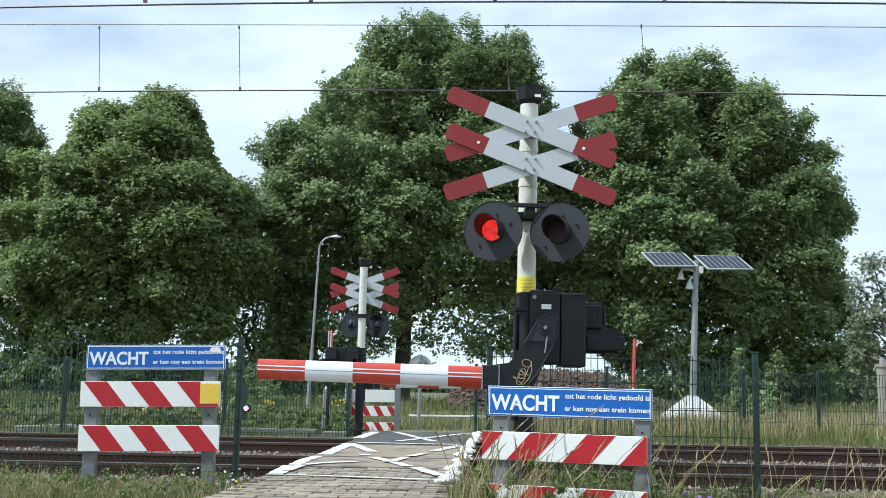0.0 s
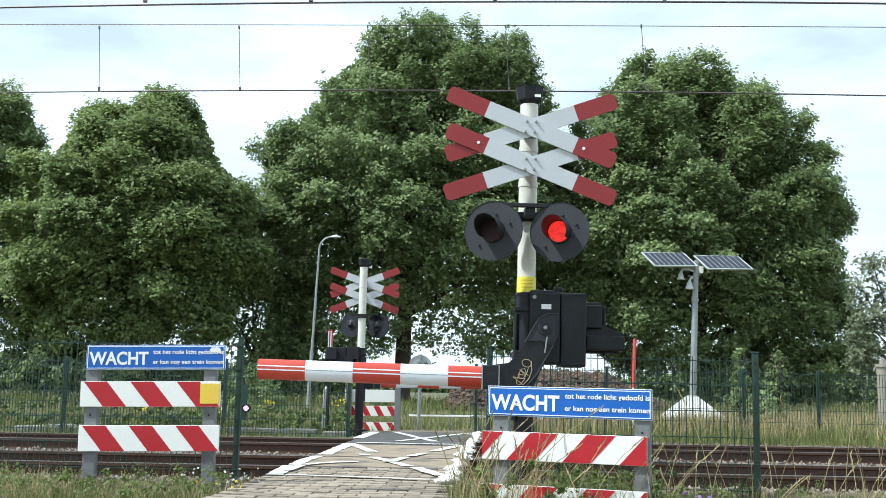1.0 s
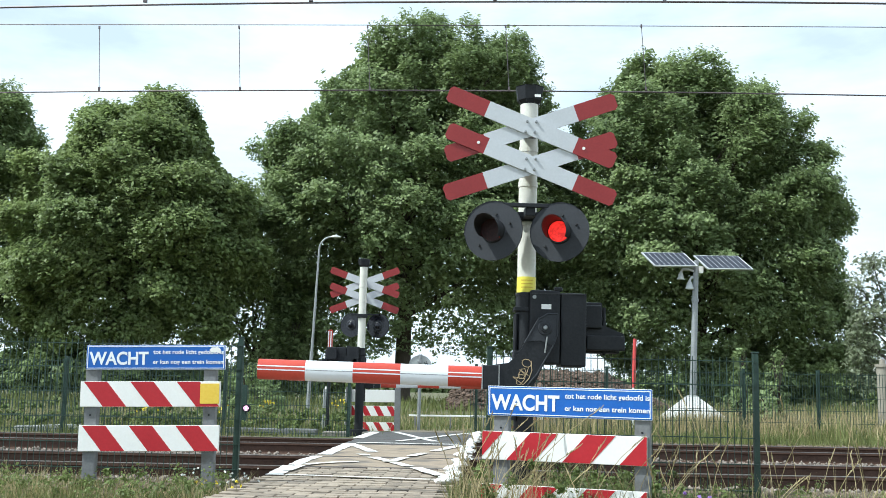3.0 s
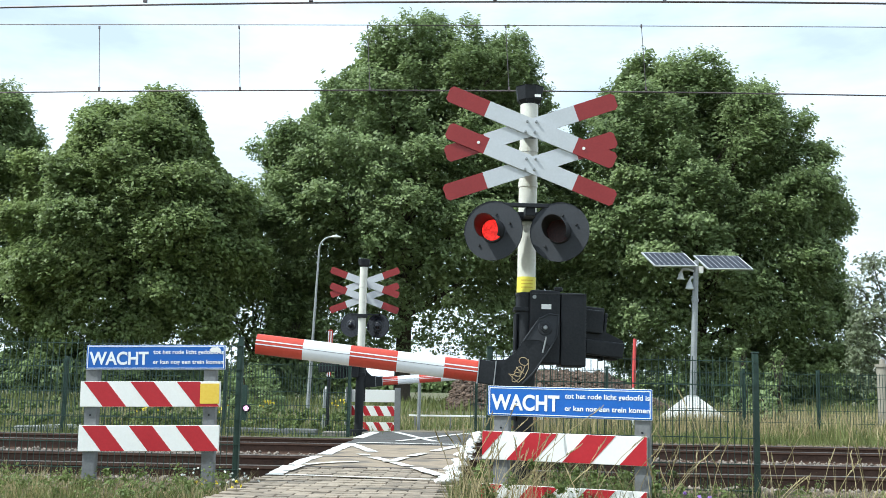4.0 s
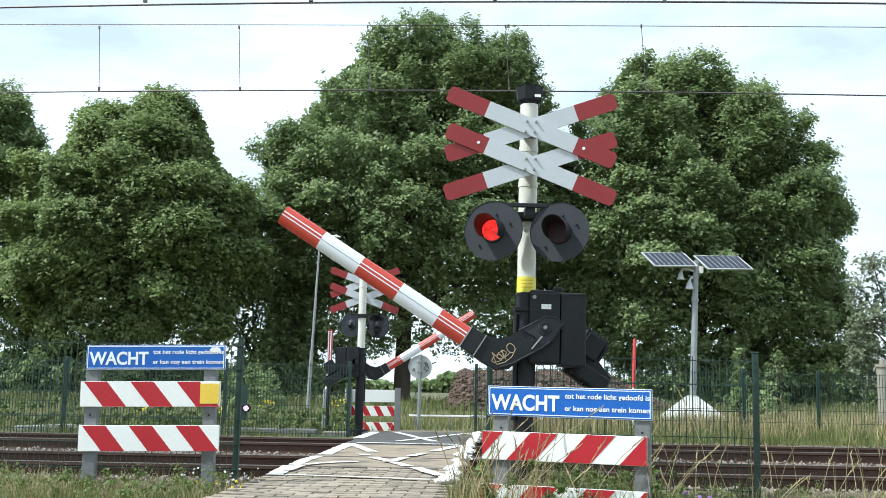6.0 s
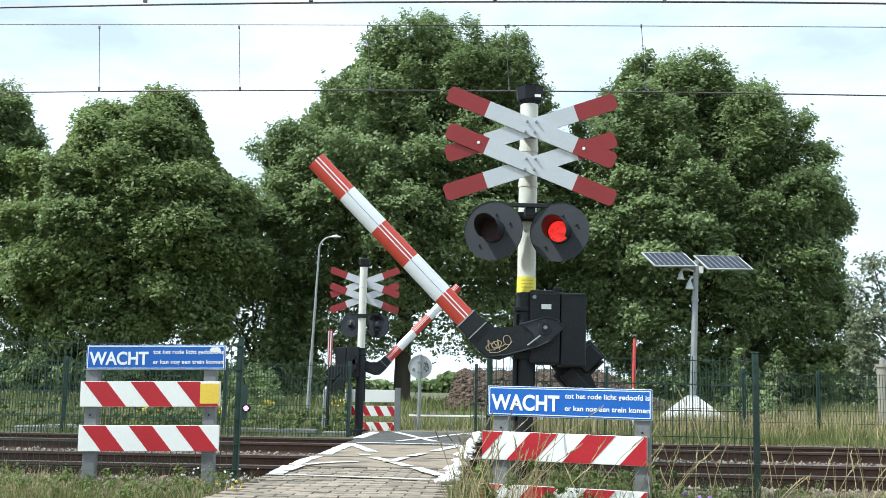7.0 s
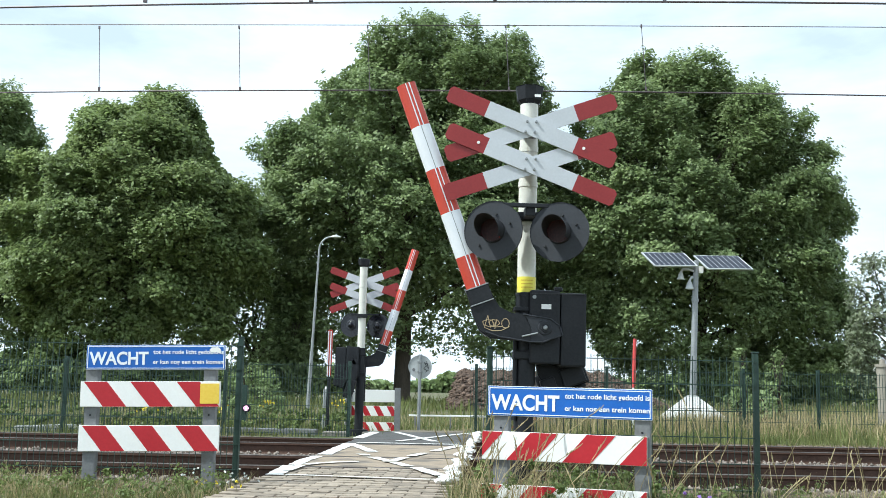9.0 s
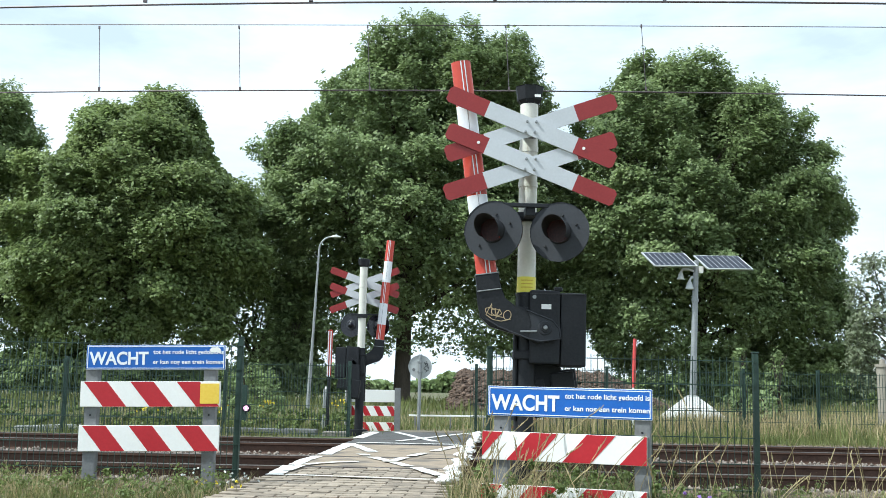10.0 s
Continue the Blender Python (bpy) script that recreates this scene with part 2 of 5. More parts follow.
def prism(bm, outline, y0, y1, bevel=0.0, slot=0):
    """An outline in x, z given thickness from y0 to y1."""
    f0 = [bm.verts.new((x, y0, z)) for x, z in outline]
    f1 = [bm.verts.new((x, y1, z)) for x, z in outline]
    k = len(outline)
    faces = [bm.faces.new(f0), bm.faces.new(f1[::-1])]
    for i in range(k):
        faces.append(bm.faces.new((f0[i], f1[i], f1[(i + 1) % k], f0[(i + 1) % k])))
    for f in faces:
        f.material_index = slot
    if bevel:
        bmesh.ops.bevel(bm, geom=list({e for f in faces[:2] for e in f.edges}), offset=bevel, segments=2, affect="EDGES")
    return bm


def path_tube(bm, points, r, n=6):
    for a, b in zip(points, points[1:]):
        tube(bm, a, b, r, n=n)
    return bm


def lettering(name, text, height, x, z, y, parent, material, width=None, bold=0.0):
    """Text in the x-z plane facing -y, left edge x, base line z, capital height given."""
    cu = bpy.data.curves.new(name, "FONT")
    cu.body, cu.size, cu.extrude, cu.offset = text, height / 0.70, 0.001, bold
    tmp = bpy.data.objects.new(name, cu)
    scene.collection.objects.link(tmp)
    bpy.context.view_layer.update()
    me = bpy.data.meshes.new_from_object(tmp.evaluated_get(bpy.context.evaluated_depsgraph_get()))
    bpy.data.objects.remove(tmp)
    xs = [v.co.x for v in me.vertices]
    k = 1.0 if width is None else width / (max(xs) - min(xs))
    lo = min(xs)
    for v in me.vertices:
        v.co = Vector((x + (v.co.x - lo) * k, y - v.co.z, z + v.co.y))
    me.materials.clear()
    me.materials.append(material)
    me.name = name
    ob = new(name, me)
    ob.parent = parent
    return ob


def leaf_quads(c, up, size, rng):
    """Rhombic leaves at the points c with the normals up: arrays of verts and quad faces."""
    count = len(c)
    up = up / np.linalg.norm(up, axis=1)[:, None]
    t = rng.normal(size=(count, 3))
    t -= up * (t * up).sum(1)[:, None]
    t /= np.linalg.norm(t, axis=1)[:, None]
    s = np.cross(up, t)
    L = size * (0.6 + 0.8 * rng.random(count))[:, None]
    a, b = c - t * L * 0.5, c + t * L * 0.5
    k = up * L * 0.12
    l0, r0 = c - s * L * 0.34 + k, c + s * L * 0.34 + k
    return np.stack([a, r0, b, l0], 1).reshape(-1, 3), np.arange(count * 4).reshape(-1, 4)


def leaves(centres, radii, count, size, rng, shell=0.55):
    """Leaves scattered round clump centres."""
    idx = rng.integers(0, len(centres), count)
    d = rng.normal(size=(count, 3))
    d /= np.linalg.norm(d, axis=1)[:, None]
    rad = shell + (1 - shell) * rng.random(count)
    c = centres[idx] + d * (radii[idx] * rad)[:, None] * np.array([1, 1, 0.85])
    return leaf_quads(c, d * 0.8 + rng.normal(size=(count, 3)) * 0.7 + np.array([0, 0, 0.5]), size, rng)


def blades(x, y, z, h, w, lean, rng):
    """Grass blades: bent, tapered strips of two quads as arrays."""
    n = len(x)
    a = rng.random(n) * 2 * np.pi
    b = rng.random(n) * 2 * np.pi
    dx, dy = np.cos(a) * w / 2, np.sin(a) * w / 2
    lx, ly = np.cos(b) * lean * h, np.sin(b) * lean * h
    v = np.zeros((n, 6, 3))
    for i, (hh, ww, ll) in enumerate(((0.0, 1.0, 0.0), (0.55, 0.75, 0.3), (1.0, 0.12, 1.0))):
        v[:, 2 * i, 0], v[:, 2 * i, 1] = x - dx * ww + lx * ll, y - dy * ww + ly * ll
        v[:, 2 * i + 1, 0], v[:, 2 * i + 1, 1] = x + dx * ww + lx * ll, y + dy * ww + ly * ll
        v[:, 2 * i, 2] = v[:, 2 * i + 1, 2] = z + h * hh
    base = (np.arange(n) * 6)[:, None]
    f = np.concatenate([base + np.array([0, 1, 3, 2]), base + np.array([2, 3, 5, 4])])
    return v.reshape(-1, 3), f


# ---- ground, tracks, path ----
TRACK_YAW = -3.0
TRACKS = pose(0, 10.15, 0, 0, 0, TRACK_YAW)      # origin on the near track's centre line
RAIL_YS = (-0.72, 0.72, 3.23, 4.67)             # four rails across the tracks


def ground_height(x, y):
    """The lie of the land: nearly flat, a shallow ballast trough, a slight rise far off."""
    z = -0.07 + 0.02 * noise.noise(Vector((x * 0.6, y * 0.6, 0)))
    v = y - 10.15 + x * 0.052
    if -1.9 < v < 6.2:
        z = -0.30
    if y > 22:
        z += min(1.0, (y - 22) / 12) * 0.12
    return z


def build_ground():
    bm = bmesh.new()
    ys = [-600, -60, -10, 0, 3, 5] + [5.5 + 0.25 * i for i in range(60)] + [21, 22.5, 25, 28, 32, 36, 42, 50, 70, 110, 220, 600, 3000]
    xs = [-3000, -400, -80, -40, -24] + [-16 + 0.5 * i for i in range(65)] + [24, 40, 80, 400, 3000]
    grid = [[bm.verts.new((x, y, ground_height(x, y))) for x in xs] for y in ys]
    for j in range(len(ys) - 1):
        for i in range(len(xs) - 1):
            bm.faces.new((grid[j][i], grid[j][i + 1], grid[j + 1][i + 1], grid[j + 1][i]))
    ob = part("ground", bm, M_GROUND, smooth=True)
    tagged(ob, "dry grassy ground beside the railway", "ground", kind="structure")


def build_tracks():
    bed = bmesh.new()
    out = [(-2.1, -0.20), (-1.6, -0.15), (-1.2, -0.135), (1.2, -0.145), (1.7, -0.13), (2.3, -0.13), (2.8, -0.145), (5.2, -0.145), (5.6, -0.15), (6.3, -0.25)]
    prof0 = [bed.verts.new((-30, y, z)) for y, z in out]
    prof1 = [bed.verts.new((30, y, z)) for y, z in out]
    for i in range(len(out) - 1):
        bed.faces.new((prof0[i], prof1[i], prof1[i + 1], prof0[i + 1]))
    ob = part("ballast_bed", bed, M_BALLAST_BED)
    ob.matrix_basis = TRACKS
    tagged(ob, "brown crushed stone bed under two tracks", "ballast", kind="structure")
    rng = np.random.default_rng(5)
    n = 15000
    x, y = rng.uniform(-9, 9, n), rng.uniform(-2.0, 6.1, n)
    near = np.concatenate([rng.uniform(-2.1, -0.78, n // 3), y])
    x = np.concatenate([rng.uniform(-7, 7, n // 3), x])
    y = near
    z = np.interp(y, [q[0] for q in out], [q[1] for q in out]) + rng.uniform(-0.01, 0.025, len(x))
    octa = np.array([(1, 0, 0), (0, 1, 0), (-1, 0, 0), (0, -1, 0), (0, 0, 1), (0, 0, -1)], float)
    tri = np.array([(0, 1, 4), (1, 2, 4), (2, 3, 4), (3, 0, 4), (1, 0, 5), (2, 1, 5), (3, 2, 5), (0, 3, 5)])
    v = octa[None] * rng.uniform(0.6, 1.3, (len(x), 6, 1)) * rng.uniform(0.018, 0.036, (len(x), 1, 1))
    a = rng.uniform(0, 6.28, len(x))
    ca, sa = np.cos(a)[:, None], np.sin(a)[:, None]
    vx, vy = v[..., 0] * ca - v[..., 1] * sa, v[..., 0] * sa + v[..., 1] * ca
    v = np.stack([vx + x[:, None], vy + y[:, None], v[..., 2] * 0.8 + z[:, None]], -1).reshape(-1, 3)
    f = (tri[None] + (np.arange(len(x)) * 6)[:, None, None]).reshape(-1, 3)
    st = bulk("ballast", v, f, M_BALLAST)
    st.matrix_basis = TRACKS
    tagged(st, "loose brown and grey ballast stones along the rails", "ballast", kind="stuff")
    # sleepers
    bm = bmesh.new()
    box(bm, -0.13, 0.13, -1.25, 1.25, -0.28, -0.155, 0.015)
    first = part("sleeper", bm, M_SLEEPER)
    first.matrix_basis = TRACKS @ pose(-12.0, 0, 0)
    tagged(first, "worn concrete railway sleeper in brown ballast", "sleeper", "sleepers under the tracks")
    for i in range(-20, 21):
        for row in (0, 3.95):
            if i == -20 and row == 0:
                continue
            copy_thing(first, TRACKS @ pose(i * 0.6, row, 0))
    # rails: head, web and foot in section
    for y in RAIL_YS:
        t = thing("rail", TRACKS @ pose(0, y, -0.158), "rusty steel rail with a worn running surface", "rail", "rails of the double track")
        bm = bmesh.new()
        sec = [(-0.07, 0), (0.07, 0), (0.07, 0.012), (0.012, 0.03), (0.010, 0.115), (0.036, 0.13), (0.036, 0.150), (-0.036, 0.150), (-0.036, 0.13), (-0.010, 0.115), (-0.012, 0.03), (-0.07, 0.012)]
        a0 = [bm.verts.new((-40, p, q)) for p, q in sec]
        a1 = [bm.verts.new((40, p, q)) for p, q in sec]
        for i in range(12):
            bm.faces.new((a0[i], a1[i], a1[(i + 1) % 12], a0[(i + 1) % 12]))
        part("rail_profile", bm, M_RAIL, t)
        bm = bmesh.new()
        box(bm, -40, 40, -0.034, 0.034, 0.1505, 0.158, 0.003)
        part("rail_head", bm, M_RAIL_TOP, t, "worn steel running surface")


def build_path():
    # the way: its centre line runs from (-0.70, 6) to (-0.20, 20)
    def cx(y):
        return -0.66 + (y - 8.3) * 0.048
    bm = bmesh.new()
    for y0, y1, w in ((-30.0, 9.33, 0.78), (17.4, 19.2, 0.6)):
        box(bm, -1, 1, y0, y1, -0.2, -0.035)
        for v in bm.verts[-8:]:
            v.co.x = cx(v.co.y) + v.co.x * w
    ob = part("pavement", bm, M_JOINT)
    tagged(ob, "sandy footpath bed leading to the crossing", "path", kind="structure")
    return ob, cx


build_ground()
build_tracks()
PATH, path_x = build_path()


def build_deck():
    t = thing("crossing_deck", pose(0, 0, 0), "worn concrete level crossing deck between the rails", "crossing deck")
    spans = ((9.49, 10.79, 0.72, M_DECK), (10.93, 13.29, 0.76, M_DECK), (13.43, 14.74, 0.84, M_ASPHALT), (14.88, 17.4, 0.88, M_ASPHALT))
    for y0, y1, w, dm in spans:
        k = max(1, round((y1 - y0) / 0.65))
        for j in range(k):
            a, b = y0 + (y1 - y0) * j / k + 0.008, y0 + (y1 - y0) * (j + 1) / k - 0.008
            bm = bmesh.new()
            box(bm, path_x(a) - w, path_x(a) + w, a, b, -0.16, 0.0, 0.008)
            for v in bm.verts:
                v.co.y -= v.co.x * 0.052
            part("deck_panel", bm, dm, t)
    return t


DECK = build_deck()


def build_pavers():
    """Pavers of the path before the crossing, in stretcher bond."""
    me = None
    L, B = 0.21, 0.105
    j = 0
    y = 6.6
    while y < 9.3:
        off = (j % 2) * L / 2
        i = 0
        x = -0.77 + off
        while x < 0.66:
            if me is None:
                bm = bmesh.new()
                box(bm, -L / 2 + 0.005, L / 2 - 0.005, -B / 2 + 0.005, B / 2 - 0.005, -0.05, 0.0, 0.006)
                ob = part("paver", bm, M_PAVER, PATH)
                me = ob.data
            else:
                ob = new("paver", me)
                ob.parent = PATH
            ob.matrix_basis = pose(path_x(y) + x + L / 2, y + B / 2, 0.002 + random.uniform(-0.006, 0.004), random.uniform(-1.2, 1.2), random.uniform(-1, 1), -2 + random.uniform(-0.6, 0.6))
            x += L
        y += B
        j += 1


# ---- level crossing machines ----
BOOM_TURN = [(0.0, 0), (3.4, 0), (3.8, 2.7), (4.0, 5.0), (4.5, 11.2), (5.0, 18.2), (5.5, 25.0), (6.0, 31.7), (6.5, 38.3), (7.0, 44.6), (7.5, 50.7), (8.0, 56.8), (8.5, 62.8), (9.0, 69.0), (9.5, 75.3), (10.0, 81.3)]
FAR_TURN = [(0.0, 0), (3.4, 0), (3.8, 2.7), (4.0, 4.8), (4.5, 11.0), (5.0, 18.1), (5.5, 25.3), (6.0, 32.6), (6.5, 39.8), (7.0, 46.9), (7.5, 53.8), (8.0, 60.2), (8.5, 66.5), (9.0, 72.8), (9.5, 79.0), (10.0, 85.0)]
LEFT_LIT = ((0.0, 0.25), (0.55, 0.9), (1.25, 1.55), (1.95, 2.25), (2.65, 2.95), (3.3, 3.6), (3.95, 4.25), (4.65, 4.95), (5.35, 5.65), (6.0, 6.3), (6.67, 6.95), (7.35, 7.65), (8.05, 8.4))
RIGHT_LIT = ((0.25, 0.55), (0.9, 1.25), (1.55, 1.95), (2.25, 2.65), (2.95, 3.3), (3.6, 3.95), (4.25, 4.65), (4.95, 5.35), (5.65, 6.0), (6.3, 6.67), (6.95, 7.35), (7.65, 8.05))
BOOMS, FLASH_DISCS = [], []


def cross_arm(t, z, angle, y, x=-0.006):
    m = Matrix.Translation((x, y, z)) @ Matrix.Rotation(radians(angle), 4, "Y")
    h, w, c = 0.638, 0.0605, 0.021

    def piece(x0, x1, name, material, parent, chamfer=0, lab=""):
        bm = bmesh.new()
        if chamfer < 0:
            o = [(x0, -w + c), (x0, w - c), (x0 + c, w), (x1, w), (x1, -w), (x0 + c, -w)]
        elif chamfer > 0:
            o = [(x0, -w), (x0, w), (x1 - c, w), (x1, w - c), (x1, -w + c), (x1 - c, -w)]
        else:
            o = [(x0, -w), (x0, w), (x1, w), (x1, -w)]
        prism(bm, o, -0.006, 0.006)
        bmesh.ops.transform(bm, matrix=m, verts=bm.verts)
        return part(name, bm, material, parent, lab)
    arm = piece(-0.338, 0.338, "cross_arm", M_SIGN_WHITE, t, 0, "grey-white reflective cross arm with red ends")
    piece(-h, -0.338, "red_end", M_SIGN_RED, arm, -1)
    piece(0.338, h, "red_end", M_SIGN_RED, arm, 1)
    return m, arm


def lamp_unit(t, x, z, lit):
    """A signal lamp: round backing plate, hood, red lens and an added disc that hides its glow; faces -y, turned a
    little.
    """
    m = pose(x, -0.30, z, 0, 0, -19)
    bm = bmesh.new()
    tube(bm, (0, 0.012, 0), (0, 0, 0), 0.210, n=48)
    tube(bm, (0, 0.035, 0), (0, 0.012, 0), 0.08, 0.10, n=24)
    plate = part("lamp_plate", bm, M_DISC, t, "matt black round signal plate", smooth=True)
    plate.matrix_basis = m
    bm = bmesh.new()
    tube(bm, (0, 0.0125, 0), (0, 0.018, 0), 0.207, n=40)
    tube(bm, (0, 0.018, 0), (0, 0.05, 0), 0.085, 0.045, n=24)
    bmesh.ops.create_uvsphere(bm, u_segments=24, v_segments=10, radius=0.045, matrix=pose(0, 0.045, 0))
    part("lamp_housing", bm, M_GLOSS, plate, "glossy black rear housing", smooth=True)
    bm = bmesh.new()
    tube(bm, (0, -0.001, 0), (0, -0.006, 0), 0.210, n=48, caps=False)
    tube(bm, (0, -0.001, 0), (0, -0.022, 0), 0.086, 0.082, n=32)
    part("lens_ring", bm, M_HOOD, plate, smooth=True)
    # hood: an arc over the lens, longer on top
    bm = bmesh.new()
    n = 36
    ring = []
    for i in range(n + 1):
        a = radians(-38 + 256 * i / n)
        ln = 0.085 + 0.145 * max(0.0, 0.45 + 0.55 * math.sin(a))
        ring.append([bm.verts.new((r * math.cos(a), yy, r * math.sin(a))) for r, yy in ((0.082, -0.022), (0.085, -0.022 - ln), (0.081, -0.022 - ln), (0.078, -0.022))])
    for p, q in zip(ring, ring[1:]):
        for k in range(4):
            bm.faces.new((p[k], q[k], q[(k + 1) % 4], p[(k + 1) % 4]))
    bm.faces.new(ring[0])
    bm.faces.new(ring[-1][::-1])
    part("hood", bm, M_HOOD, plate, "black lamp hood", smooth=True)
    bm = bmesh.new()
    tube(bm, (0, -0.022, 0), (0, -0.030, 0), 0.074, 0.069, n=32)
    part("lens", bm, M_LENS_GLOW, plate, "glowing red signal lens")
    # added disc, no part of the lamp: covers the steady glow to show it unlit
    bm = bmesh.new()
    tube(bm, (0, 0.002, 0), (0, -0.002, 0), 0.0772, n=32)
    sh = part("shutter", bm, M_LENS_DARK, plate, "added dark red disc standing for the unlit lens")
    FLASH_DISCS.append((sh, lit))
    for bx, bz in ((0.12, 0.05), (-0.1, -0.1), (0.02, 0.115)):
        bm = bmesh.new()
        tube(bm, (bx, 0, bz), (bx, -0.014, bz), 0.009, n=8)
        part("bolt", bm, M_HOOD, plate)


def crossing_machine(m, label, graffiti, length):
    t = thing("crossing_barrier", m, label, "crossing barrier", "barrier machines of the crossing")
    bm = bmesh.new()
    tube(bm, (0, 0, 1.40), (0, 0, 2.80), 0.066, n=32)
    for z in (2.46, 2.20, 2.66):
        tube(bm, (0, 0, z - 0.02), (0, 0, z + 0.02), 0.071, n=32)
    part("post", bm, M_WHITE_POST, t, "cream painted round post", smooth=True)
    bm = bmesh.new()
    tube(bm, (0, 0, -0.1), (0, 0, 1.40), 0.074, n=28)
    tube(bm, (0, 0, 1.385), (0, 0, 1.405), 0.08, n=28)
    part("lower_post", bm, M_BLACK, t, "black painted lower post", smooth=True)
    if graffiti:
        bm = bmesh.new()
        tube(bm, (0, 0, 1.407), (0, 0, 1.52), 0.0685, n=32)
        part("yellow_band", bm, M_LEMON, t, "yellow notice wrapped round the post", smooth=True)
        for zz in (1.49, 1.465, 1.44):
            bm = bmesh.new()
            for k in range(-4, 4):
                a0, a1 = radians(-90 + k * 9), radians(-90 + (k + 1) * 9)
                vs = [bm.verts.new((0.0695 * math.cos(a), 0.0695 * math.sin(a), zz + dz)) for a, dz in ((a0, 0), (a1, 0), (a1, 0.007), (a0, 0.007))]
                bm.faces.new(vs)
            part("notice_line", bm, M_AMBER, t)
    # cap: eight-sided black bell housing
    bm = bmesh.new()
    tube(bm, (0, 0, 2.80), (0, 0, 2.83), 0.066, 0.09, n=8)
    tube(bm, (0, 0, 2.83), (0, 0, 2.93), 0.092, 0.108, n=8)
    tube(bm, (0, 0, 2.93), (0, 0, 2.945), 0.112, 0.06, n=8)
    bmesh.ops.rotate(bm, verts=bm.verts, matrix=Matrix.Rotation(radians(22.5), 3, "Z"))
    cap = part("bell_housing", bm, M_BLACK, t, "black bell housing on the post top")
    bm = bmesh.new()
    box(bm, 0.03, 0.075, -0.104, -0.100, 2.835, 2.855)
    part("label_plate", bm, M_BOARD_WHITE, cap)
    for z, zz in ((2.562, 2.562), (2.292, 2.283)):
        cross_arm(t, zz, -19.6, -0.262)
        mm, arm = cross_arm(t, z, 21.4, -0.276)
        for bx in (-0.035, 0.03):
            for bz in (-0.05, 0.05):
                bm = bmesh.new()
                c = Vector((-0.006 + bx + bz * 0.1, -0.282, z + bz * 0.75))
                tube(bm, c, c + Vector((0, -0.018, 0)), 0.010, 0.008, n=8)
                part("bolt", bm, M_GREY_STEEL, arm)
        bm = bmesh.new()
        box(bm, -0.05, 0.05, -0.255, -0.05, z - 0.03, z + 0.03, 0.004)
        part("cross_bracket", bm, M_GREY_STEEL, t)
        side = 1 if z > 2.4 else -1
        bm = bmesh.new()
        c = Vector((-0.006 + side * 0.372, -0.283, z - side * 0.372 * math.tan(radians(21.4))))
        tube(bm, c, c + Vector((0, -0.006, 0)), 0.011, n=10)
        part("rivet", bm, M_BOARD_WHITE, arm, "white plastic rivet")
    # lamps and their bracket
    bm = bmesh.new()
    box(bm, -0.27, 0.23, -0.275, -0.245, 1.985, 2.015, 0.006)
    box(bm, -0.085, 0.085, -0.09, 0.085, 1.92, 1.985, 0.008)
    box(bm, -0.035, 0.035, -0.25, -0.07, 1.93, 2.0, 0.008)
    tube(bm, (-0.06, -0.115, 1.95), (-0.06, -0.085, 1.95), 0.016, n=10)
    tube(bm, (0.06, -0.115, 1.95), (0.06, -0.085, 1.95), 0.016, n=10)
    part("lamp_bracket", bm, M_BLACK, t, "black lamp bracket")
    lamp_unit(t, -0.262, 1.808, LEFT_LIT)
    lamp_unit(t, 0.200, 1.812, RIGHT_LIT)
    # drive housing beside the post
    bm = bmesh.new()
    box(bm, 0.02, 0.235, -0.12, 0.16, 0.90, 1.42, 0.014)
    box(bm, 0.24, 0.42, -0.115, 0.16, 0.885, 1.405, 0.014)
    body = part("drive_housing", bm, M_BLACK, t, "black steel drive housing")
    bm = bmesh.new()
    box(bm, 0.10, 0.17, -0.126, -0.1205, 1.285, 1.32, 0.002)
    part("name_plate", bm, M_BOARD_WHITE, body, "small white plate with illegible print")
    bm = bmesh.new()
    box(bm, 0.19, 0.25, -0.12, -0.06, 1.415, 1.445, 0.01)
    part("latch", bm, M_BLACK, body)
    bm = bmesh.new()
    tube(bm, (0.05, -0.132, 1.37), (0.05, -0.118, 1.37), 0.014, n=10)
    part("lock", bm, M_GREY_STEEL, body, "small steel lock")
    bm = bmesh.new()
    box(bm, 0.022, 0.416, -0.126, -0.1205, 1.392, 1.400)
    part("lid_seam", bm, M_HOOD, body)
    bm = bmesh.new()
    box(bm, -0.09, 0.10, -0.085, 0.085, 1.27, 1.30, 0.006)
    box(bm, -0.09, 0.10, -0.085, 0.085, 0.93, 0.99, 0.01)
    tube(bm, (-0.075, -0.05, 0.5), (-0.075, -0.05, 1.25), 0.016, n=8)
    part("clamp", bm, M_BLACK, t)
    bm = bmesh.new()
    tube(bm, (0, 0, -0.1), (0, 0, 0.03), 0.16, n=24)
    part("base_flange", bm, M_BLACK, t)
    # boom: elbow arm on the pivot, striped tube, counterweight behind
    bm = bmesh.new()
    prism(bm, [(0.09, 0.06), (0.035, 0.095), (-0.04, 0.075), (-0.10, -0.03), (-0.17, -0.19), (-0.24, -0.256), (-0.42, -0.276), (-0.42, -0.428), (-0.25, -0.442), (-0.13, -0.436), (-0.06, -0.38), (0.02, -0.20), (0.10, -0.05)], -0.042, 0.042, 0.010)
    tube(bm, (0, -0.055, 0), (0, 0.40, 0), 0.045, n=20)
    tube(bm, (0, -0.095, 0), (0, -0.055, 0), 0.028, n=12)
    arm = part("boom_arm", bm, M_BLACK, t, "black cranked boom arm")
    bm = bmesh.new()
    path_tube(bm, [(0.0156, -0.060, -0.060), (0.002, -0.056, -0.172)], 0.006)
    part("link_pin", bm, M_GREY_STEEL, arm, "short bare metal pin")
    bm = bmesh.new()
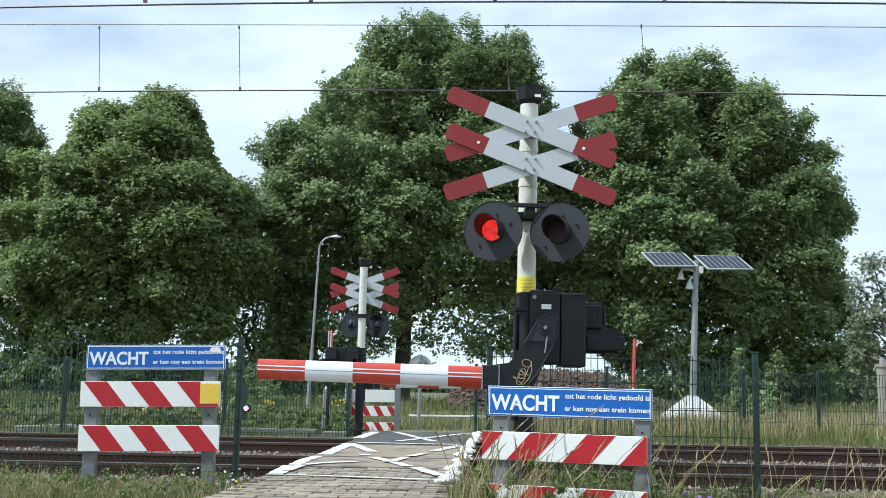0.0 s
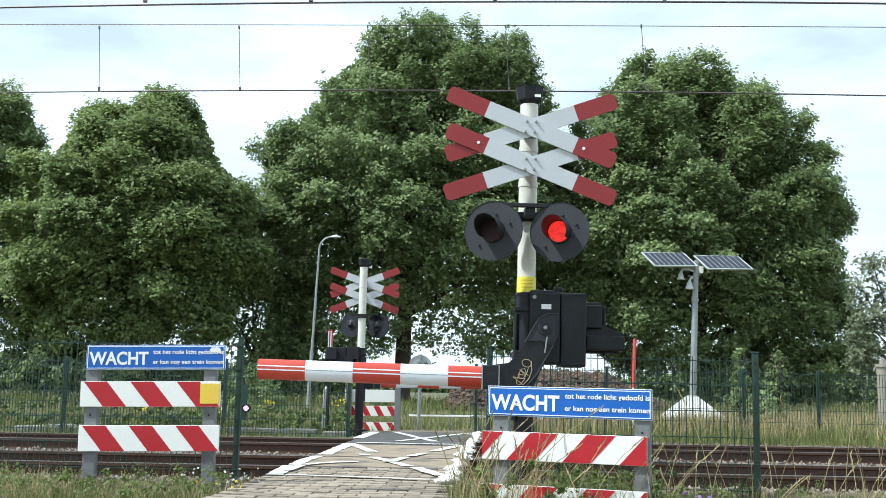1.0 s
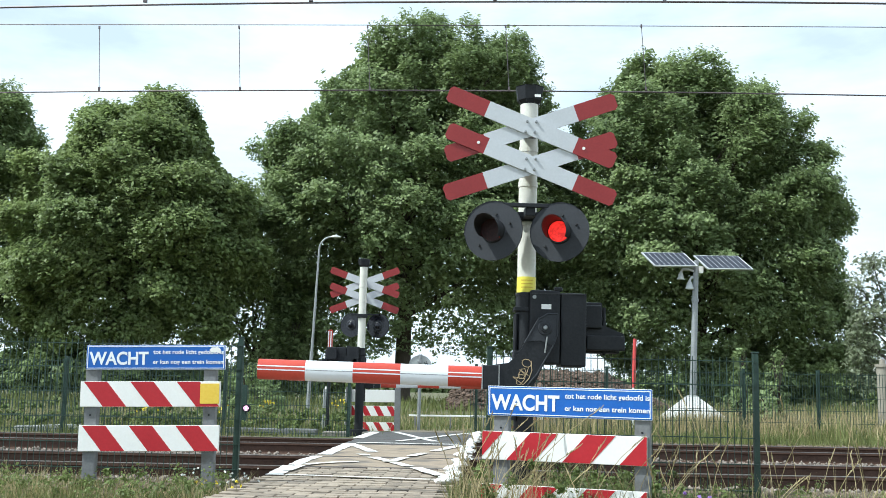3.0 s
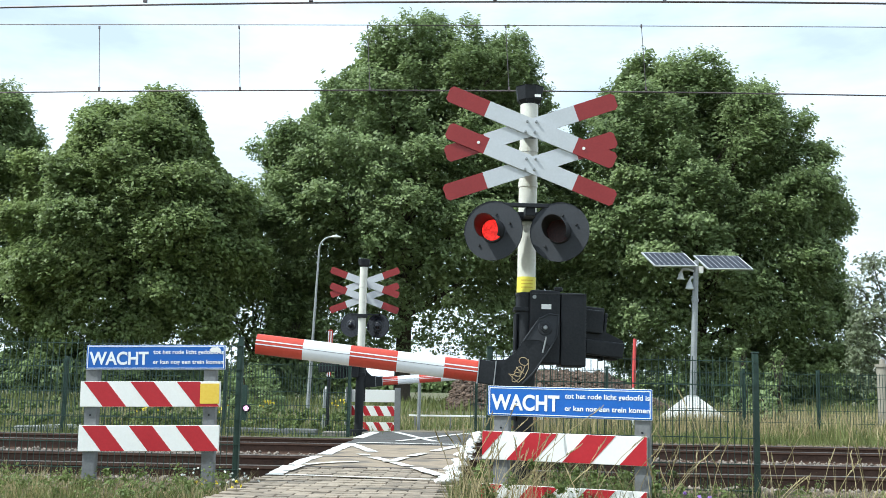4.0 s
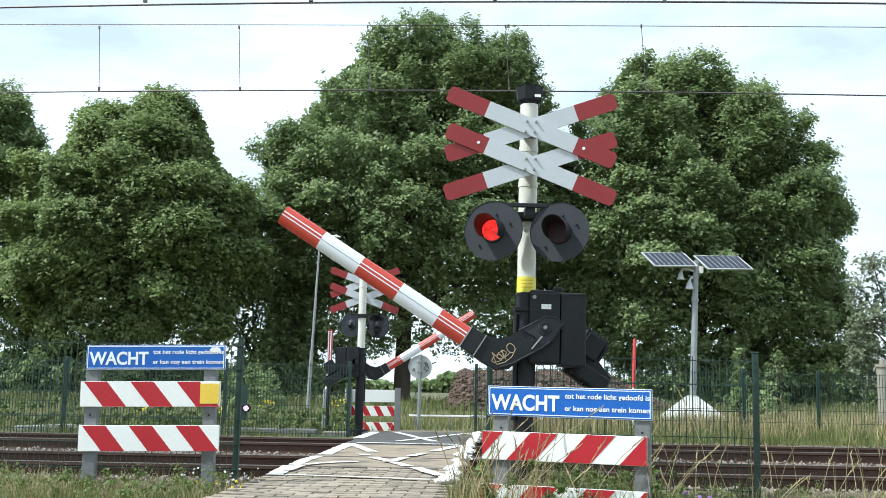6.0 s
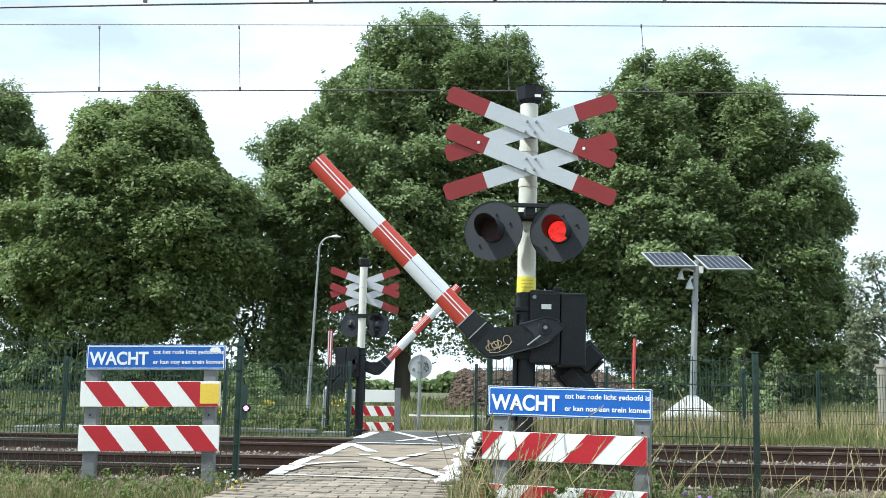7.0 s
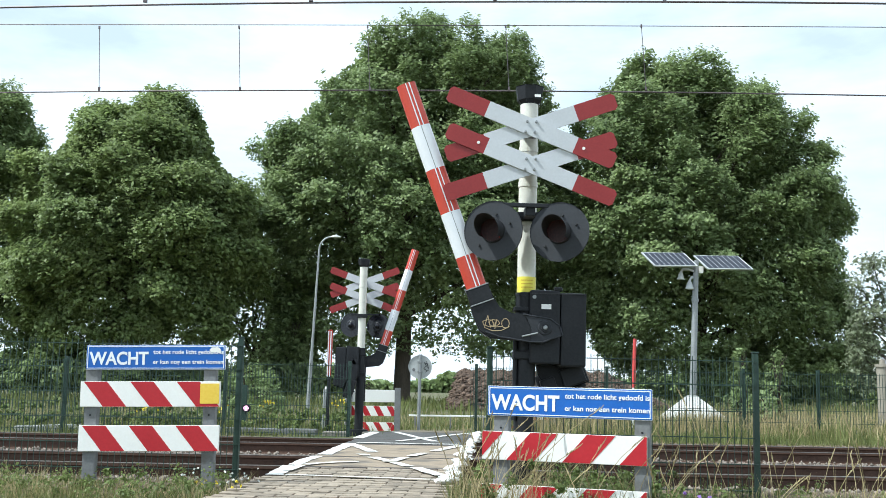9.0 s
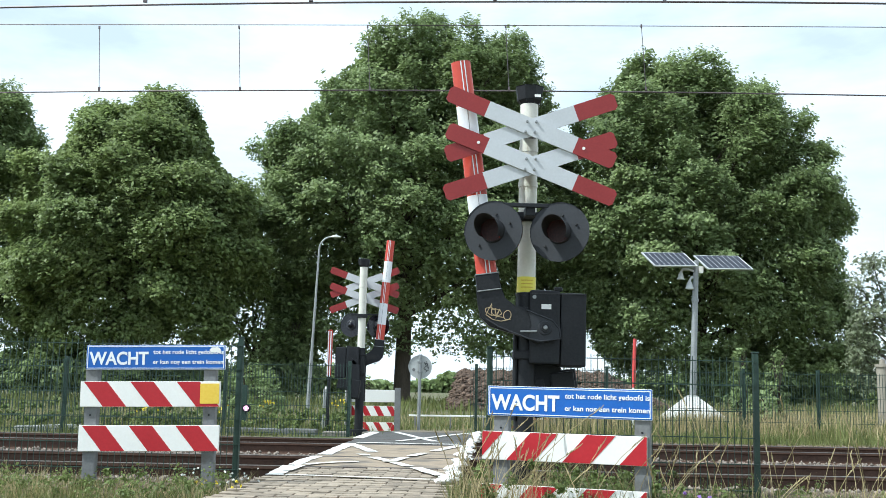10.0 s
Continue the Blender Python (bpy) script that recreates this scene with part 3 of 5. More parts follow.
    tube(bm, (0, -0.096, 0), (0, -0.108, 0), 0.016, 0.012, n=10)
    part("pivot_bolt", bm, M_GREY_STEEL, arm, "bare metal pivot bolt")
    bm = bmesh.new()
    prism(bm, [(-0.135, -0.10), (-0.045, 0.058), (0.021, 0.098), (0.086, 0.095), (0.085, -0.045), (0.055, -0.12), (-0.03, -0.085)], -0.050, -0.043, 0.003)
    tube(bm, (0, -0.050, 0), (0, -0.060, 0), 0.05, 0.046, n=20)
    part("bearing_plate", bm, M_DISC, arm, "worn black bearing plate")
    bm = bmesh.new()
    path_tube(bm, [(-0.14, -0.052, -0.11), (-0.045, -0.052, 0.06), (0.021, -0.052, 0.101), (0.088, -0.052, 0.098), (0.087, -0.052, -0.045), (0.057, -0.052, -0.126), (-0.05, -0.05, -0.32), (-0.115, -0.047, -0.40)], 0.0055)
    part("rim", bm, M_DISC, arm, "raised worn edge of the arm")
    bm = bmesh.new()
    box(bm, -0.424, -0.315, -0.052, 0.052, -0.432, -0.268, 0.006)
    part("boom_socket", bm, M_BLACK, arm)
    for sx in (-0.428, -0.312):
        bm = bmesh.new()
        box(bm, sx - 0.004, sx + 0.004, -0.055, 0.055, -0.436, -0.264, 0.002)
        part("clamp_strip", bm, M_GREY_STEEL, arm, "worn metal clamp strip")
    # tube in five bands, oval section, from the socket to the tip
    x0, x1 = -0.428, -0.428 - length
    z0, z1 = -0.351, -0.339
    n = 28
    for k in range(5):
        a, b = max(0.0, 0.152 + (k - 1) * 0.212), 0.152 + k * 0.212
        bm = bmesh.new()
        rings = []
        for s in (a, b):
            h = 0.0736 - 0.003 * s
            rings.append([bm.verts.new((x0 + (x1 - x0) * s, 0.050 * math.cos(6.28318 * i / n), z0 + (z1 - z0) * s + h * math.sin(6.28318 * i / n))) for i in range(n)])
        for i in range(n):
            bm.faces.new((rings[0][i], rings[0][(i + 1) % n], rings[1][(i + 1) % n], rings[1][i]))
        if k == 4:
            bm.faces.new(rings[1])
        part("boom_band", bm, M_BOOM_WHITE if k % 2 else M_BOOM_RED, arm, "glossy white boom band" if k % 2 else "glossy orange-red boom band", smooth=True)
        if k % 2:
            for face in (-1, 1):
                bm = bmesh.new()
                q = [bm.verts.new((x0 + (x1 - x0) * s, face * 0.0512, z0 + (z1 - z0) * s + 0.004 + dz)) for s in (a, b) for dz in (-0.0018, 0.0018)]
                bm.faces.new((q[0], q[2], q[3], q[1]))
                part("seam", bm, M_GREY_POST, arm, "thin grey seam")
        else:
            for zz, face in ((-0.002, -1), (0.024, -1), (-0.002, 1), (0.024, 1)):
                bm = bmesh.new()
                for s0, s1 in ((a, b),):
                    q = []
                    for s in (s0, s1):
                        for dz in (-0.004, 0.004):
                            h = 0.0736 - 0.003 * s
                            zr = zz + dz
                            yy = face * (0.050 * math.sqrt(max(0, 1 - (zr / h) ** 2)) + 0.0015)
                            q.append(bm.verts.new((x0 + (x1 - x0) * s, yy, z0 + (z1 - z0) * s + zr)))
                    bm.faces.new((q[0], q[2], q[3], q[1]))
                part("white_line", bm, M_BOOM_WHITE, arm)
    bm = bmesh.new()
    prism(bm, [(-0.08, 0.08), (0.30, 0.12), (0.62, 0.0), (0.62, -0.05), (0.30, -0.12), (0.05, -0.09)], 0.34, 0.40, 0.008)
    box(bm, 0.30, 0.47, 0.40, 0.54, 0.02, 0.23, 0.012)
    box(bm, 0.315, 0.455, 0.30, 0.345, 0.03, 0.20, 0.010)
    box(bm, 0.30, 0.60, 0.40, 0.56, -0.145, -0.005, 0.012)
    box(bm, 0.34, 0.62, 0.29, 0.345, -0.13, -0.02, 0.010)
    box(bm, 0.47, 0.49, 0.36, 0.50, -0.16, 0.19, 0.006)
    part("counterweight", bm, M_BLACK, arm, "black cast counterweight")
    if graffiti:
        bm = bmesh.new()
        strokes = ([(-0.085, -0.03), (-0.062, 0.055), (-0.042, -0.03)], [(-0.032, 0.03), (-0.018, -0.025), (0.002, 0.032), (-0.012, -0.04)],
                   [(-0.07 + 0.05 * math.cos(0.9 * a) + 0.006 * a, 0.0 + 0.026 * math.sin(0.9 * a)) for a in range(14)], [(0.062 + 0.027 * math.cos(0.7 * a), 0.002 + 0.034 * math.sin(0.7 * a)) for a in range(10)],
                   [(-0.085, -0.03), (-0.03, -0.052), (0.03, -0.05), (0.09, -0.02)])
        for line in strokes:
            path_tube(bm, [(-0.142 + 0.358 * u - 0.934 * v, -0.0435, -0.306 + 0.934 * u + 0.358 * v) for u, v in line], 0.0028, n=5)
        part("scrawl", bm, M_GRAFFITI, arm, "tan sprayed scrawl")
    BOOMS.append(arm)
    return t


NEAR_MACHINE = pose(0.585, 7.30, 0, 0, 0.75, 0)
FAR_MACHINE = pose(-1.385, 17.5, 0, 0, -0.4, 180)
crossing_machine(NEAR_MACHINE, "crossing barrier post with double cross, twin red lamps and striped boom", True, 1.559)
crossing_machine(FAR_MACHINE, "opposite crossing barrier post facing away beyond the tracks", False, 1.743)


# ---- striped chicane barriers with notice boards ----
def chicane(m, w, sign, boards, posts, slant, label, phase, sticker=False):
    t = thing("chicane_barrier", m, label, "barrier", "chicane barriers on the path")
    z0, z1 = sign
    bm = bmesh.new()
    box(bm, 0, w, -0.012, 0.0, z0, z1, 0.004)
    sb = part("notice_board", bm, M_LETTER, t, "blue notice board with white writing")
    bm = bmesh.new()
    box(bm, 0.003, w - 0.003, -0.0135, -0.0122, z0 + 0.003, z1 - 0.003)
    part("blue_edge", bm, M_BLUE, sb)
    bm = bmesh.new()
    e = 0.010
    for x0, x1, q0, q1 in ((e, w - e, z1 - e - 0.005, z1 - e), (e, w - e, z0 + e, z0 + e + 0.005), (e, e + 0.005, z0 + e + 0.005, z1 - e - 0.005), (w - e - 0.005, w - e, z0 + e + 0.005, z1 - e - 0.005)):
        box(bm, x0, x1, -0.0152, -0.0137, q0, q1)
    part("border_line", bm, M_LETTER, sb)
    hh = z1 - z0
    lettering("heading", "WACHT", hh * 0.50, w * 0.022, z0 + hh * 0.22, -0.0155, sb, M_LETTER, w * 0.425, 0.0038 if w < 1.05 else 0.0006)
    lettering("upper_line", "tot het rode licht gedoofd is", hh * 0.165, w * 0.48, z0 + hh * 0.64, -0.0155, sb, M_LETTER, w * 0.505, 0.0008)
    lettering("lower_line", "er kan nog een trein komen", hh * 0.165, w * 0.48, z0 + hh * 0.24, -0.0155, sb, M_LETTER, w * 0.505, 0.0008)
    for q0, q1 in boards:
        bm = bmesh.new()
        box(bm, -0.03, w - 0.03, -0.022, 0.0, q0, q1, 0.004)
        b = part("striped_board", bm, M_BOARD_WHITE, t, "white board with slanted red stripes")
        h = q1 - q0
        period, run = 0.347, 0.150
        for k in range(-2, 6):
            xa = -0.03 + phase + k * period
            xb = xa + period * 0.5
            d = run if slant > 0 else -run
            poly = [(xa, q0), (xb, q0), (xb + d, q1), (xa + d, q1)]
            # clip to the board's ends
            lo, hi = -0.028, w - 0.032
            out = []
            for side, lim in ((1, lo), (-1, hi)):
                src, out = (poly if side == 1 else out), []
                for (ax, az), (bx, bz) in zip(src, src[1:] + src[:1]):
                    ina, inb = side * (ax - lim) >= 0, side * (bx - lim) >= 0
                    if ina:
                        out.append((ax, az))
                    if ina != inb:
                        s = (lim - ax) / (bx - ax)
                        out.append((lim, az + (bz - az) * s))
            if len(out) >= 3:
                bm = bmesh.new()
                prism(bm, [(px, pz + (0.002 if pz == q0 else -0.002 if pz == q1 else 0)) for px, pz in out], -0.0245, -0.0222)
                part("red_stripe", bm, M_BOARD_RED, b)
    for x in posts:
        bm = bmesh.new()
        hw = 0.047 if w < 1.05 else 0.037
        box(bm, x - hw, x + hw, 0.001, 0.075, -0.3, z1 - 0.01, 0.006)
        p = part("support_post", bm, M_GREY_POST, t, "grey square barrier post")
        for zz in (0.48,):
            bm = bmesh.new()
            tube(bm, (x, 0.003, zz), (x, -0.006, zz), 0.007, n=8)
            part("bolt", bm, M_BLACK, p)
    return t, sb


t, sb = chicane(pose(-2.652, 7.70, 0, 0, -0.9, 0), 1.045, (0.815, 1.0), ((0.54, 0.728), (0.214, 0.404)), (0.045, 0.93), -1,
                "low chicane barrier with blue notice, yellow patch and striped boards", 0.174)
bm = bmesh.new()
box(bm, 0.866, 1.008, -0.0275, -0.0252, 0.563, 0.712, 0.001)
part("yellow_patch", bm, M_YELLOW, t, "plain yellow patch")
bm = bmesh.new()
prism(bm, [(0.925, 0.962), (0.935, 0.944), (0.972, 0.948), (1.004, 0.936), (1.008, 0.968), (0.99, 0.983), (0.94, 0.982)], -0.019, -0.0172)
part("torn_sticker", bm, M_BOARD_WHITE, t, "torn white sticker")
yaw2 = -17.2
chicane(pose(0.293, 6.45, 0, 0, 0.6, yaw2), 1.013, (0.553, 0.737), ((0.285, 0.458), (-0.035, 0.137)), (0.085, 0.953), 1,
        "near chicane barrier with blue notice standing in tall grass", 0.157)


# ---- mesh fences ----
def fence(m, length, top, posts, label, step=0.05, rows=(0.08, 0.26, 0.44, 0.62, 0.80, 0.97), wire=0.0026, post=0.021):
    t = thing("mesh_fence", m, label, "fence", "green mesh fences along the tracks")
    bm = bmesh.new()
    k = int(length / step)
    for i in range(k + 1):
        x = i * step
        box(bm, x - wire, x + wire, -wire, wire, 0.02, top)
    for r in rows:
        for dy in (-0.009, 0.009):
            box(bm, 0, length, dy - wire * 1.15, dy + wire * 1.15, r * top - wire * 1.15, r * top + wire * 1.15)
    part("wire_mesh", bm, M_FENCE, t, "dark green welded wire mesh")
    for x in posts:
        bm = bmesh.new()
        box(bm, x - post, x + post, 0.012, 0.012 + 2 * post, -0.3, top + 0.03, 0.006)
        box(bm, x - post - 0.004, x + post + 0.004, 0.008, 0.016 + 2 * post, top + 0.03, top + 0.042, 0.003)
        part("fence_post", bm, M_FENCE, t, "dark green fence post")


fence(pose(-6.6, 8.35, -0.02, 0, 0.2, -1.0), 5.0, 1.105, (0.2, 2.6, 4.97), "dark green mesh fence before the tracks by the notice")
fence(pose(0.356, 7.62, -0.06, 0, 0.4, -1.5), 1.97, 1.055, (0.0, 1.97), "dark green mesh fence panel behind the near notice")
fence(pose(-13.8, 17.15, -0.08, 0, 0.2, -1.6), 12.35, 1.24, (0.1, 2.6, 5.1, 7.6, 10.25, 12.3), "dark green mesh fence beyond the tracks", wire=0.0035, post=0.028)
fence(pose(0.55, 18.9, -0.08, 0, 0.2, -1.6), 13.0, 1.24, (0.1, 2.5, 5.0, 6.35, 8.8, 11.3), "long dark green mesh fence beyond the tracks", wire=0.0035, post=0.028)


# ---- overhead line ----
def wire_line(y, z, label, r, bow):
    """A wire along the tracks; bow: rise at the middle, slope and curvature of its run between far supports."""
    bm = bmesh.new()
    u, slope, curve = bow
    pts = [(-40, y, z)]
    for i in range(-12, 13):
        q = i / 12 * 1.35
        pts.append((q * 6.0, y, z + u + slope * q + curve * q * q))
    pts[0] = (-40, y, pts[1][2])
    pts.append((40, y, pts[-1][2]))
    path_tube(bm, pts, r, n=8)
    ob = part("overhead_wire", bm, M_WIRE)
    ob.matrix_basis = TRACKS
    tagged(ob, label, "overhead wire", "overhead wires of the railway")
    return ob


wire_line(0.0, 4.715, "dark copper contact wire over the near track", 0.011, (0.003, 0.0, -0.068))
wire_line(3.9, 4.935, "dark copper contact wire over the far track", 0.010, (0.006, -0.025, -0.048))
wire_line(3.9, 5.91, "thin messenger wire above the far track", 0.006, (0.0, -0.038, -0.008))
for x in (-5.24, -3.17, -1.29, 0.70, 2.63):
    t = thing("dropper", TRACKS @ pose(x, 3.9, 4.95), "thin dropper joining messenger and contact wires", "dropper", "droppers of the overhead line")
    bm = bmesh.new()
    tube(bm, (0, 0, 0), (-0.055, 0, 0.96), 0.005, n=6)
    part("dropper_wire", bm, M_WIRE, t)
    bm = bmesh.new()
    box(bm, -0.014, 0.014, -0.012, 0.012, -0.01, 0.045, 0.004)
    part("clip", bm, M_WIRE, t)
    bm = bmesh.new()
    box(bm, -0.067, -0.043, -0.012, 0.012, 0.92, 0.965, 0.004)
    part("clip", bm, M_WIRE, t)
for x in (-3.2, -1.43, 0.5, 2.25):
    bm = bmesh.new()
    box(bm, -0.02, 0.02, -0.014, 0.014, -0.005, 0.30, 0.004)
    ob = part("wire_clip", bm, M_WIRE)
    ob.matrix_basis = TRACKS @ pose(x, 0, 4.73)
    tagged(ob, "small dark clip on the near contact wire", "clip", "clips on the near contact wire")


# ---- white markings on the crossing ----
def stroke(pts, width, z=0.004, rag=0.1, seed=1):
    """A painted stripe along points on the deck, with a slightly ragged edge."""
    rag *= 0.4
    rnd = random.Random(seed)
    bm = bmesh.new()
    prev = None
    for (xa, ya), (xb, yb) in zip(pts, pts[1:]):
        k = max(2, int(math.hypot(xb - xa, yb - ya) / 0.12))
        d = Vector((xb - xa, yb - ya, 0)).normalized()
        nrm = Vector((-d.y, d.x, 0))
        for i in range(k + 1):
            c = Vector((xa + (xb - xa) * i / k, ya + (yb - ya) * i / k, z))
            w0, w1 = width / 2 * (1 + rag * rnd.uniform(-1, 1)), width / 2 * (1 + rag * rnd.uniform(-1, 1))
            row = [bm.verts.new(c + nrm * w0), bm.verts.new(c - nrm * w1)]
            if prev:
                bm.faces.new((prev[0], prev[1], row[1], row[0]))
            prev = row
    part("painted_line", bm, M_MARK, DECK, "worn white painted line")


stroke([(-1.24, 8.40), (0.06, 8.12)], 0.061, 0.013, 0.3, 1)
stroke([(-1.33, 8.35), (-1.34, 9.36)], 0.139, 0.013, 0.4, 2)
stroke([(-1.34, 9.56), (-1.33, 10.3), (-1.27, 10.85)], 0.123, 0.006, 0.3, 12)
stroke([(-1.24, 11.1), (-1.17, 13.5)], 0.156, 0.006, 0.3, 13)
stroke([(-1.19, 14.9), (-1.08, 17.3)], 0.164, 0.006, 0.35, 3)
stroke([(-1.13, 13.26), (-0.76, 11.7)], 0.125, 0.009, 0.3, 4)
stroke([(-0.86, 11.30), (-0.77, 11.02)], 0.107, 0.009, 0.3, 14)
stroke([(-0.70, 10.78), (-0.46, 10.11), (-0.28, 9.55)], 0.115, 0.009, 0.3, 19)
stroke([(-0.22, 9.32), (0.01, 8.5)], 0.115, 0.016, 0.4, 15)
stroke([(-1.29, 8.75), (-1.25, 9.34)], 0.082, 0.018, 0.4, 5)
stroke([(-1.24, 9.55), (-1.14, 9.74), (-1.0, 9.92), (-0.80, 10.04)], 0.10, 0.012, 0.3, 16)
stroke([(-0.50, 10.05), (-0.36, 10.74)], 0.10, 0.012, 0.3, 20)
stroke([(-0.31, 10.98), (-0.17, 11.55)], 0.098, 0.012, 0.3, 17)
stroke([(-0.07, 12.0), (0.25, 13.3)], 0.123, 0.009, 0.3, 18)
stroke([(-1.09, 13.62), (0.25, 13.50)], 0.123, 0.012, 0.25, 6)
stroke([(-0.76, 17.35), (-0.07, 14.3)], 0.115, 0.007, 0.3, 7)
stroke([(-0.57, 14.2), (0.50, 17.3)], 0.115, 0.010, 0.3, 8)


def edge_stones():
    """Whitewashed rough stones along the crossing's edge, kerbs and a cable trough."""
    rnd = random.Random(21)
    for i in range(26):
        y = 7.95 + 9.0 * (i / 25) ** 1.25
        x = 0.07 + (y - 8.0) * 0.060
        bm = bmesh.new()
        bmesh.ops.create_icosphere(bm, subdivisions=2, radius=0.046)
        for v in bm.verts:
            v.co *= 1 + 0.55 * noise.noise(v.co * 22 + Vector((i * 3.1, 0, 0)))
            v.co = Vector((v.co.x * 1.5, v.co.y * 1.7, v.co.z * 0.62))
        ob = part("edge_stone", bm, M_MARK)
        ob.matrix_basis = pose(x + rnd.uniform(-0.03, 0.03), y, 0.02, 0, 0, rnd.uniform(0, 180))
        tagged(ob, "rough whitewashed stone lining the crossing", "stone", "whitewashed edge stones")
    for x, y, w in ((-1.75, 16.6, 0.42), (-1.2, 16.75, 0.3), (-0.75, 16.9, 0.3)):
        bm = bmesh.new()
        box(bm, -w / 2, w / 2, -0.1, 0.1, -0.2, 0.0, 0.02)
        ob = part("kerb_block", bm, M_SLEEPER)
        ob.matrix_basis = pose(x, y + 0.7, 0, 0, 0, -3)
        tagged(ob, "pale concrete kerb block beside the crossing", "kerb block", "kerb blocks by the deck")
    bm = bmesh.new()
    box(bm, -1.1, 1.1, -0.15, 0.15, -0.3, 0.02, 0.02)
    ob = part("cable_trough", bm, M_GREY_POST)
    ob.matrix_basis = pose(-3.2, 17.7, 0, 0, 0, -3)
    tagged(ob, "low grey concrete cable trough beside the rails", "cable trough")
    for i in range(6):
        bm = bmesh.new()
        box(bm, -0.11, 0.11, -0.08, 0.08, -0.2, 0.02, 0.02)
        ob = part("kerb_stone", bm, M_CONCRETE)
        ob.matrix_basis = pose(-6.95 + i * 0.1, 17.2 + i * 0.2, 0, 0, 0, 60 + rnd.uniform(-4, 4))
        tagged(ob, "pale kerb stone lying beyond the tracks", "kerb stone", "kerb stones beyond the tracks")


edge_stones()


# ---- things beyond the tracks ----
def round_sign():
    t = thing("round_sign", pose(-0.41, 19.5, -0.08, 0, 0.4, 0), "round traffic sign seen from its grey back", "traffic sign")
    bm = bmesh.new()
    tube(bm, (0, 0, -0.2), (0, 0, 1.46), 0.032, n=14)
    part("sign_post", bm, M_GREY_STEEL, t, "grey tubular post", smooth=True)
    bm = bmesh.new()
    tube(bm, (0, 0.04, 1.225), (0, 0.052, 1.225), 0.225, n=40)
    tube(bm, (0, 0.025, 1.225), (0, 0.054, 1.225), 0.228, n=40, caps=False)
    plate = part("sign_plate", bm, M_GREY_BACK, t, "grey back of a round plate")
    for z in (1.32, 1.13):
        bm = bmesh.new()
        box(bm, -0.05, 0.05, -0.036, 0.04, z - 0.015, z + 0.015, 0.004)
        part("bracket", bm, M_GREY_STEEL, plate)
    bm = bmesh.new()
    tube(bm, (-0.12, 0.040, 1.17), (-0.12, 0.036, 1.17), 0.03, n=16)
    part("sticker", bm, M_GREY_POST, plate, "small dark round sticker")
    bm = bmesh.new()
    for line in ([(0.07, 0.10), (0.12, 0.02), (0.07, -0.03), (0.13, -0.07)], [(0.15, 0.07), (0.09, 0.06), (0.16, -0.02)], [(0.10, -0.10), (0.17, -0.05), (0.12, 0.11)]):
        path_tube(bm, [(u, 0.0385, 1.225 + w) for u, w in line], 0.006, n=5)
    part("scrawl", bm, M_BLACK, plate, "black sprayed scrawl")


M_GREY_BACK = mat("dull_grey_sign_back", (0.42, 0.44, 0.43), (0.52, 0.53, 0.52), 0.5, 0.2, scale=5, stain=(0.3, 0.31, 0.3), bump=0.03)
M_PINK_GLOW = glow_mat("pinkish_white_lens", (1.0, 0.55, 0.85), 2.2)
round_sign()


def far_chicane(m, flip, label):
    t = thing("chicane_barrier", m, label, "barrier", "chicane barriers on the path")
    for z0, z1, name in ((0.47, 0.70, "notice_back"), (0.215, 0.40, "striped_board"), (-0.06, 0.10, "striped_board")):
        bm = bmesh.new()
        box(bm, 0, 1.0, -0.012, 0.012, z0, z1, 0.004)
        b = part(name, bm, M_BOARD_WHITE, t, "plain white board back" if name == "notice_back" else "white board with red stripes")
        if name == "striped_board":
            for k in range(4):
                bm = bmesh.new()
                x = 0.04 + k * 0.25
                top, low = (x, x + 0.10) if flip > 0 else (x + 0.10, x)
                prism(bm, [(top, z1 - 0.002), (top + 0.11, z1 - 0.002), (low + 0.11, z0 + 0.002), (low, z0 + 0.002)], -0.0155, -0.0125)
                part("red_stripe", bm, M_BOARD_RED, b)
    for x in (0.08, 1.0):
        bm = bmesh.new()
        box(bm, x - 0.055, x + 0.055, -0.09, -0.016, -0.3, 0.74, 0.006)
        part("support_post", bm, M_GREY_POST, t, "grey square barrier post")


far_chicane(pose(-1.80, 19.35, 0, 0, 0, -3), 1, "far chicane barrier beyond the tracks with striped boards")
far_chicane(pose(1.25, 20.6, -0.06, 0, 0, -3), -1, "far striped chicane barrier behind the mesh fence")


def low_rail():
    t = thing("low_rail", pose(0, 20.3, 0.12, 0, 0, -2), "low white wooden rail across the verge", "rail")
    bm = bmesh.new()
    box(bm, -0.62, 0.95, -0.02, 0.02, 0.075, 0.108, 0.008)
    part("bar", bm, M_BOARD_WHITE, t)
    for x in (-0.5, 0.2, 0.85):
        bm = bmesh.new()
        box(bm, x - 0.016, x + 0.016, -0.016, 0.016, -0.4, 0.074, 0.004)
        part("support_post", bm, M_GREY_POST, t)


low_rail()


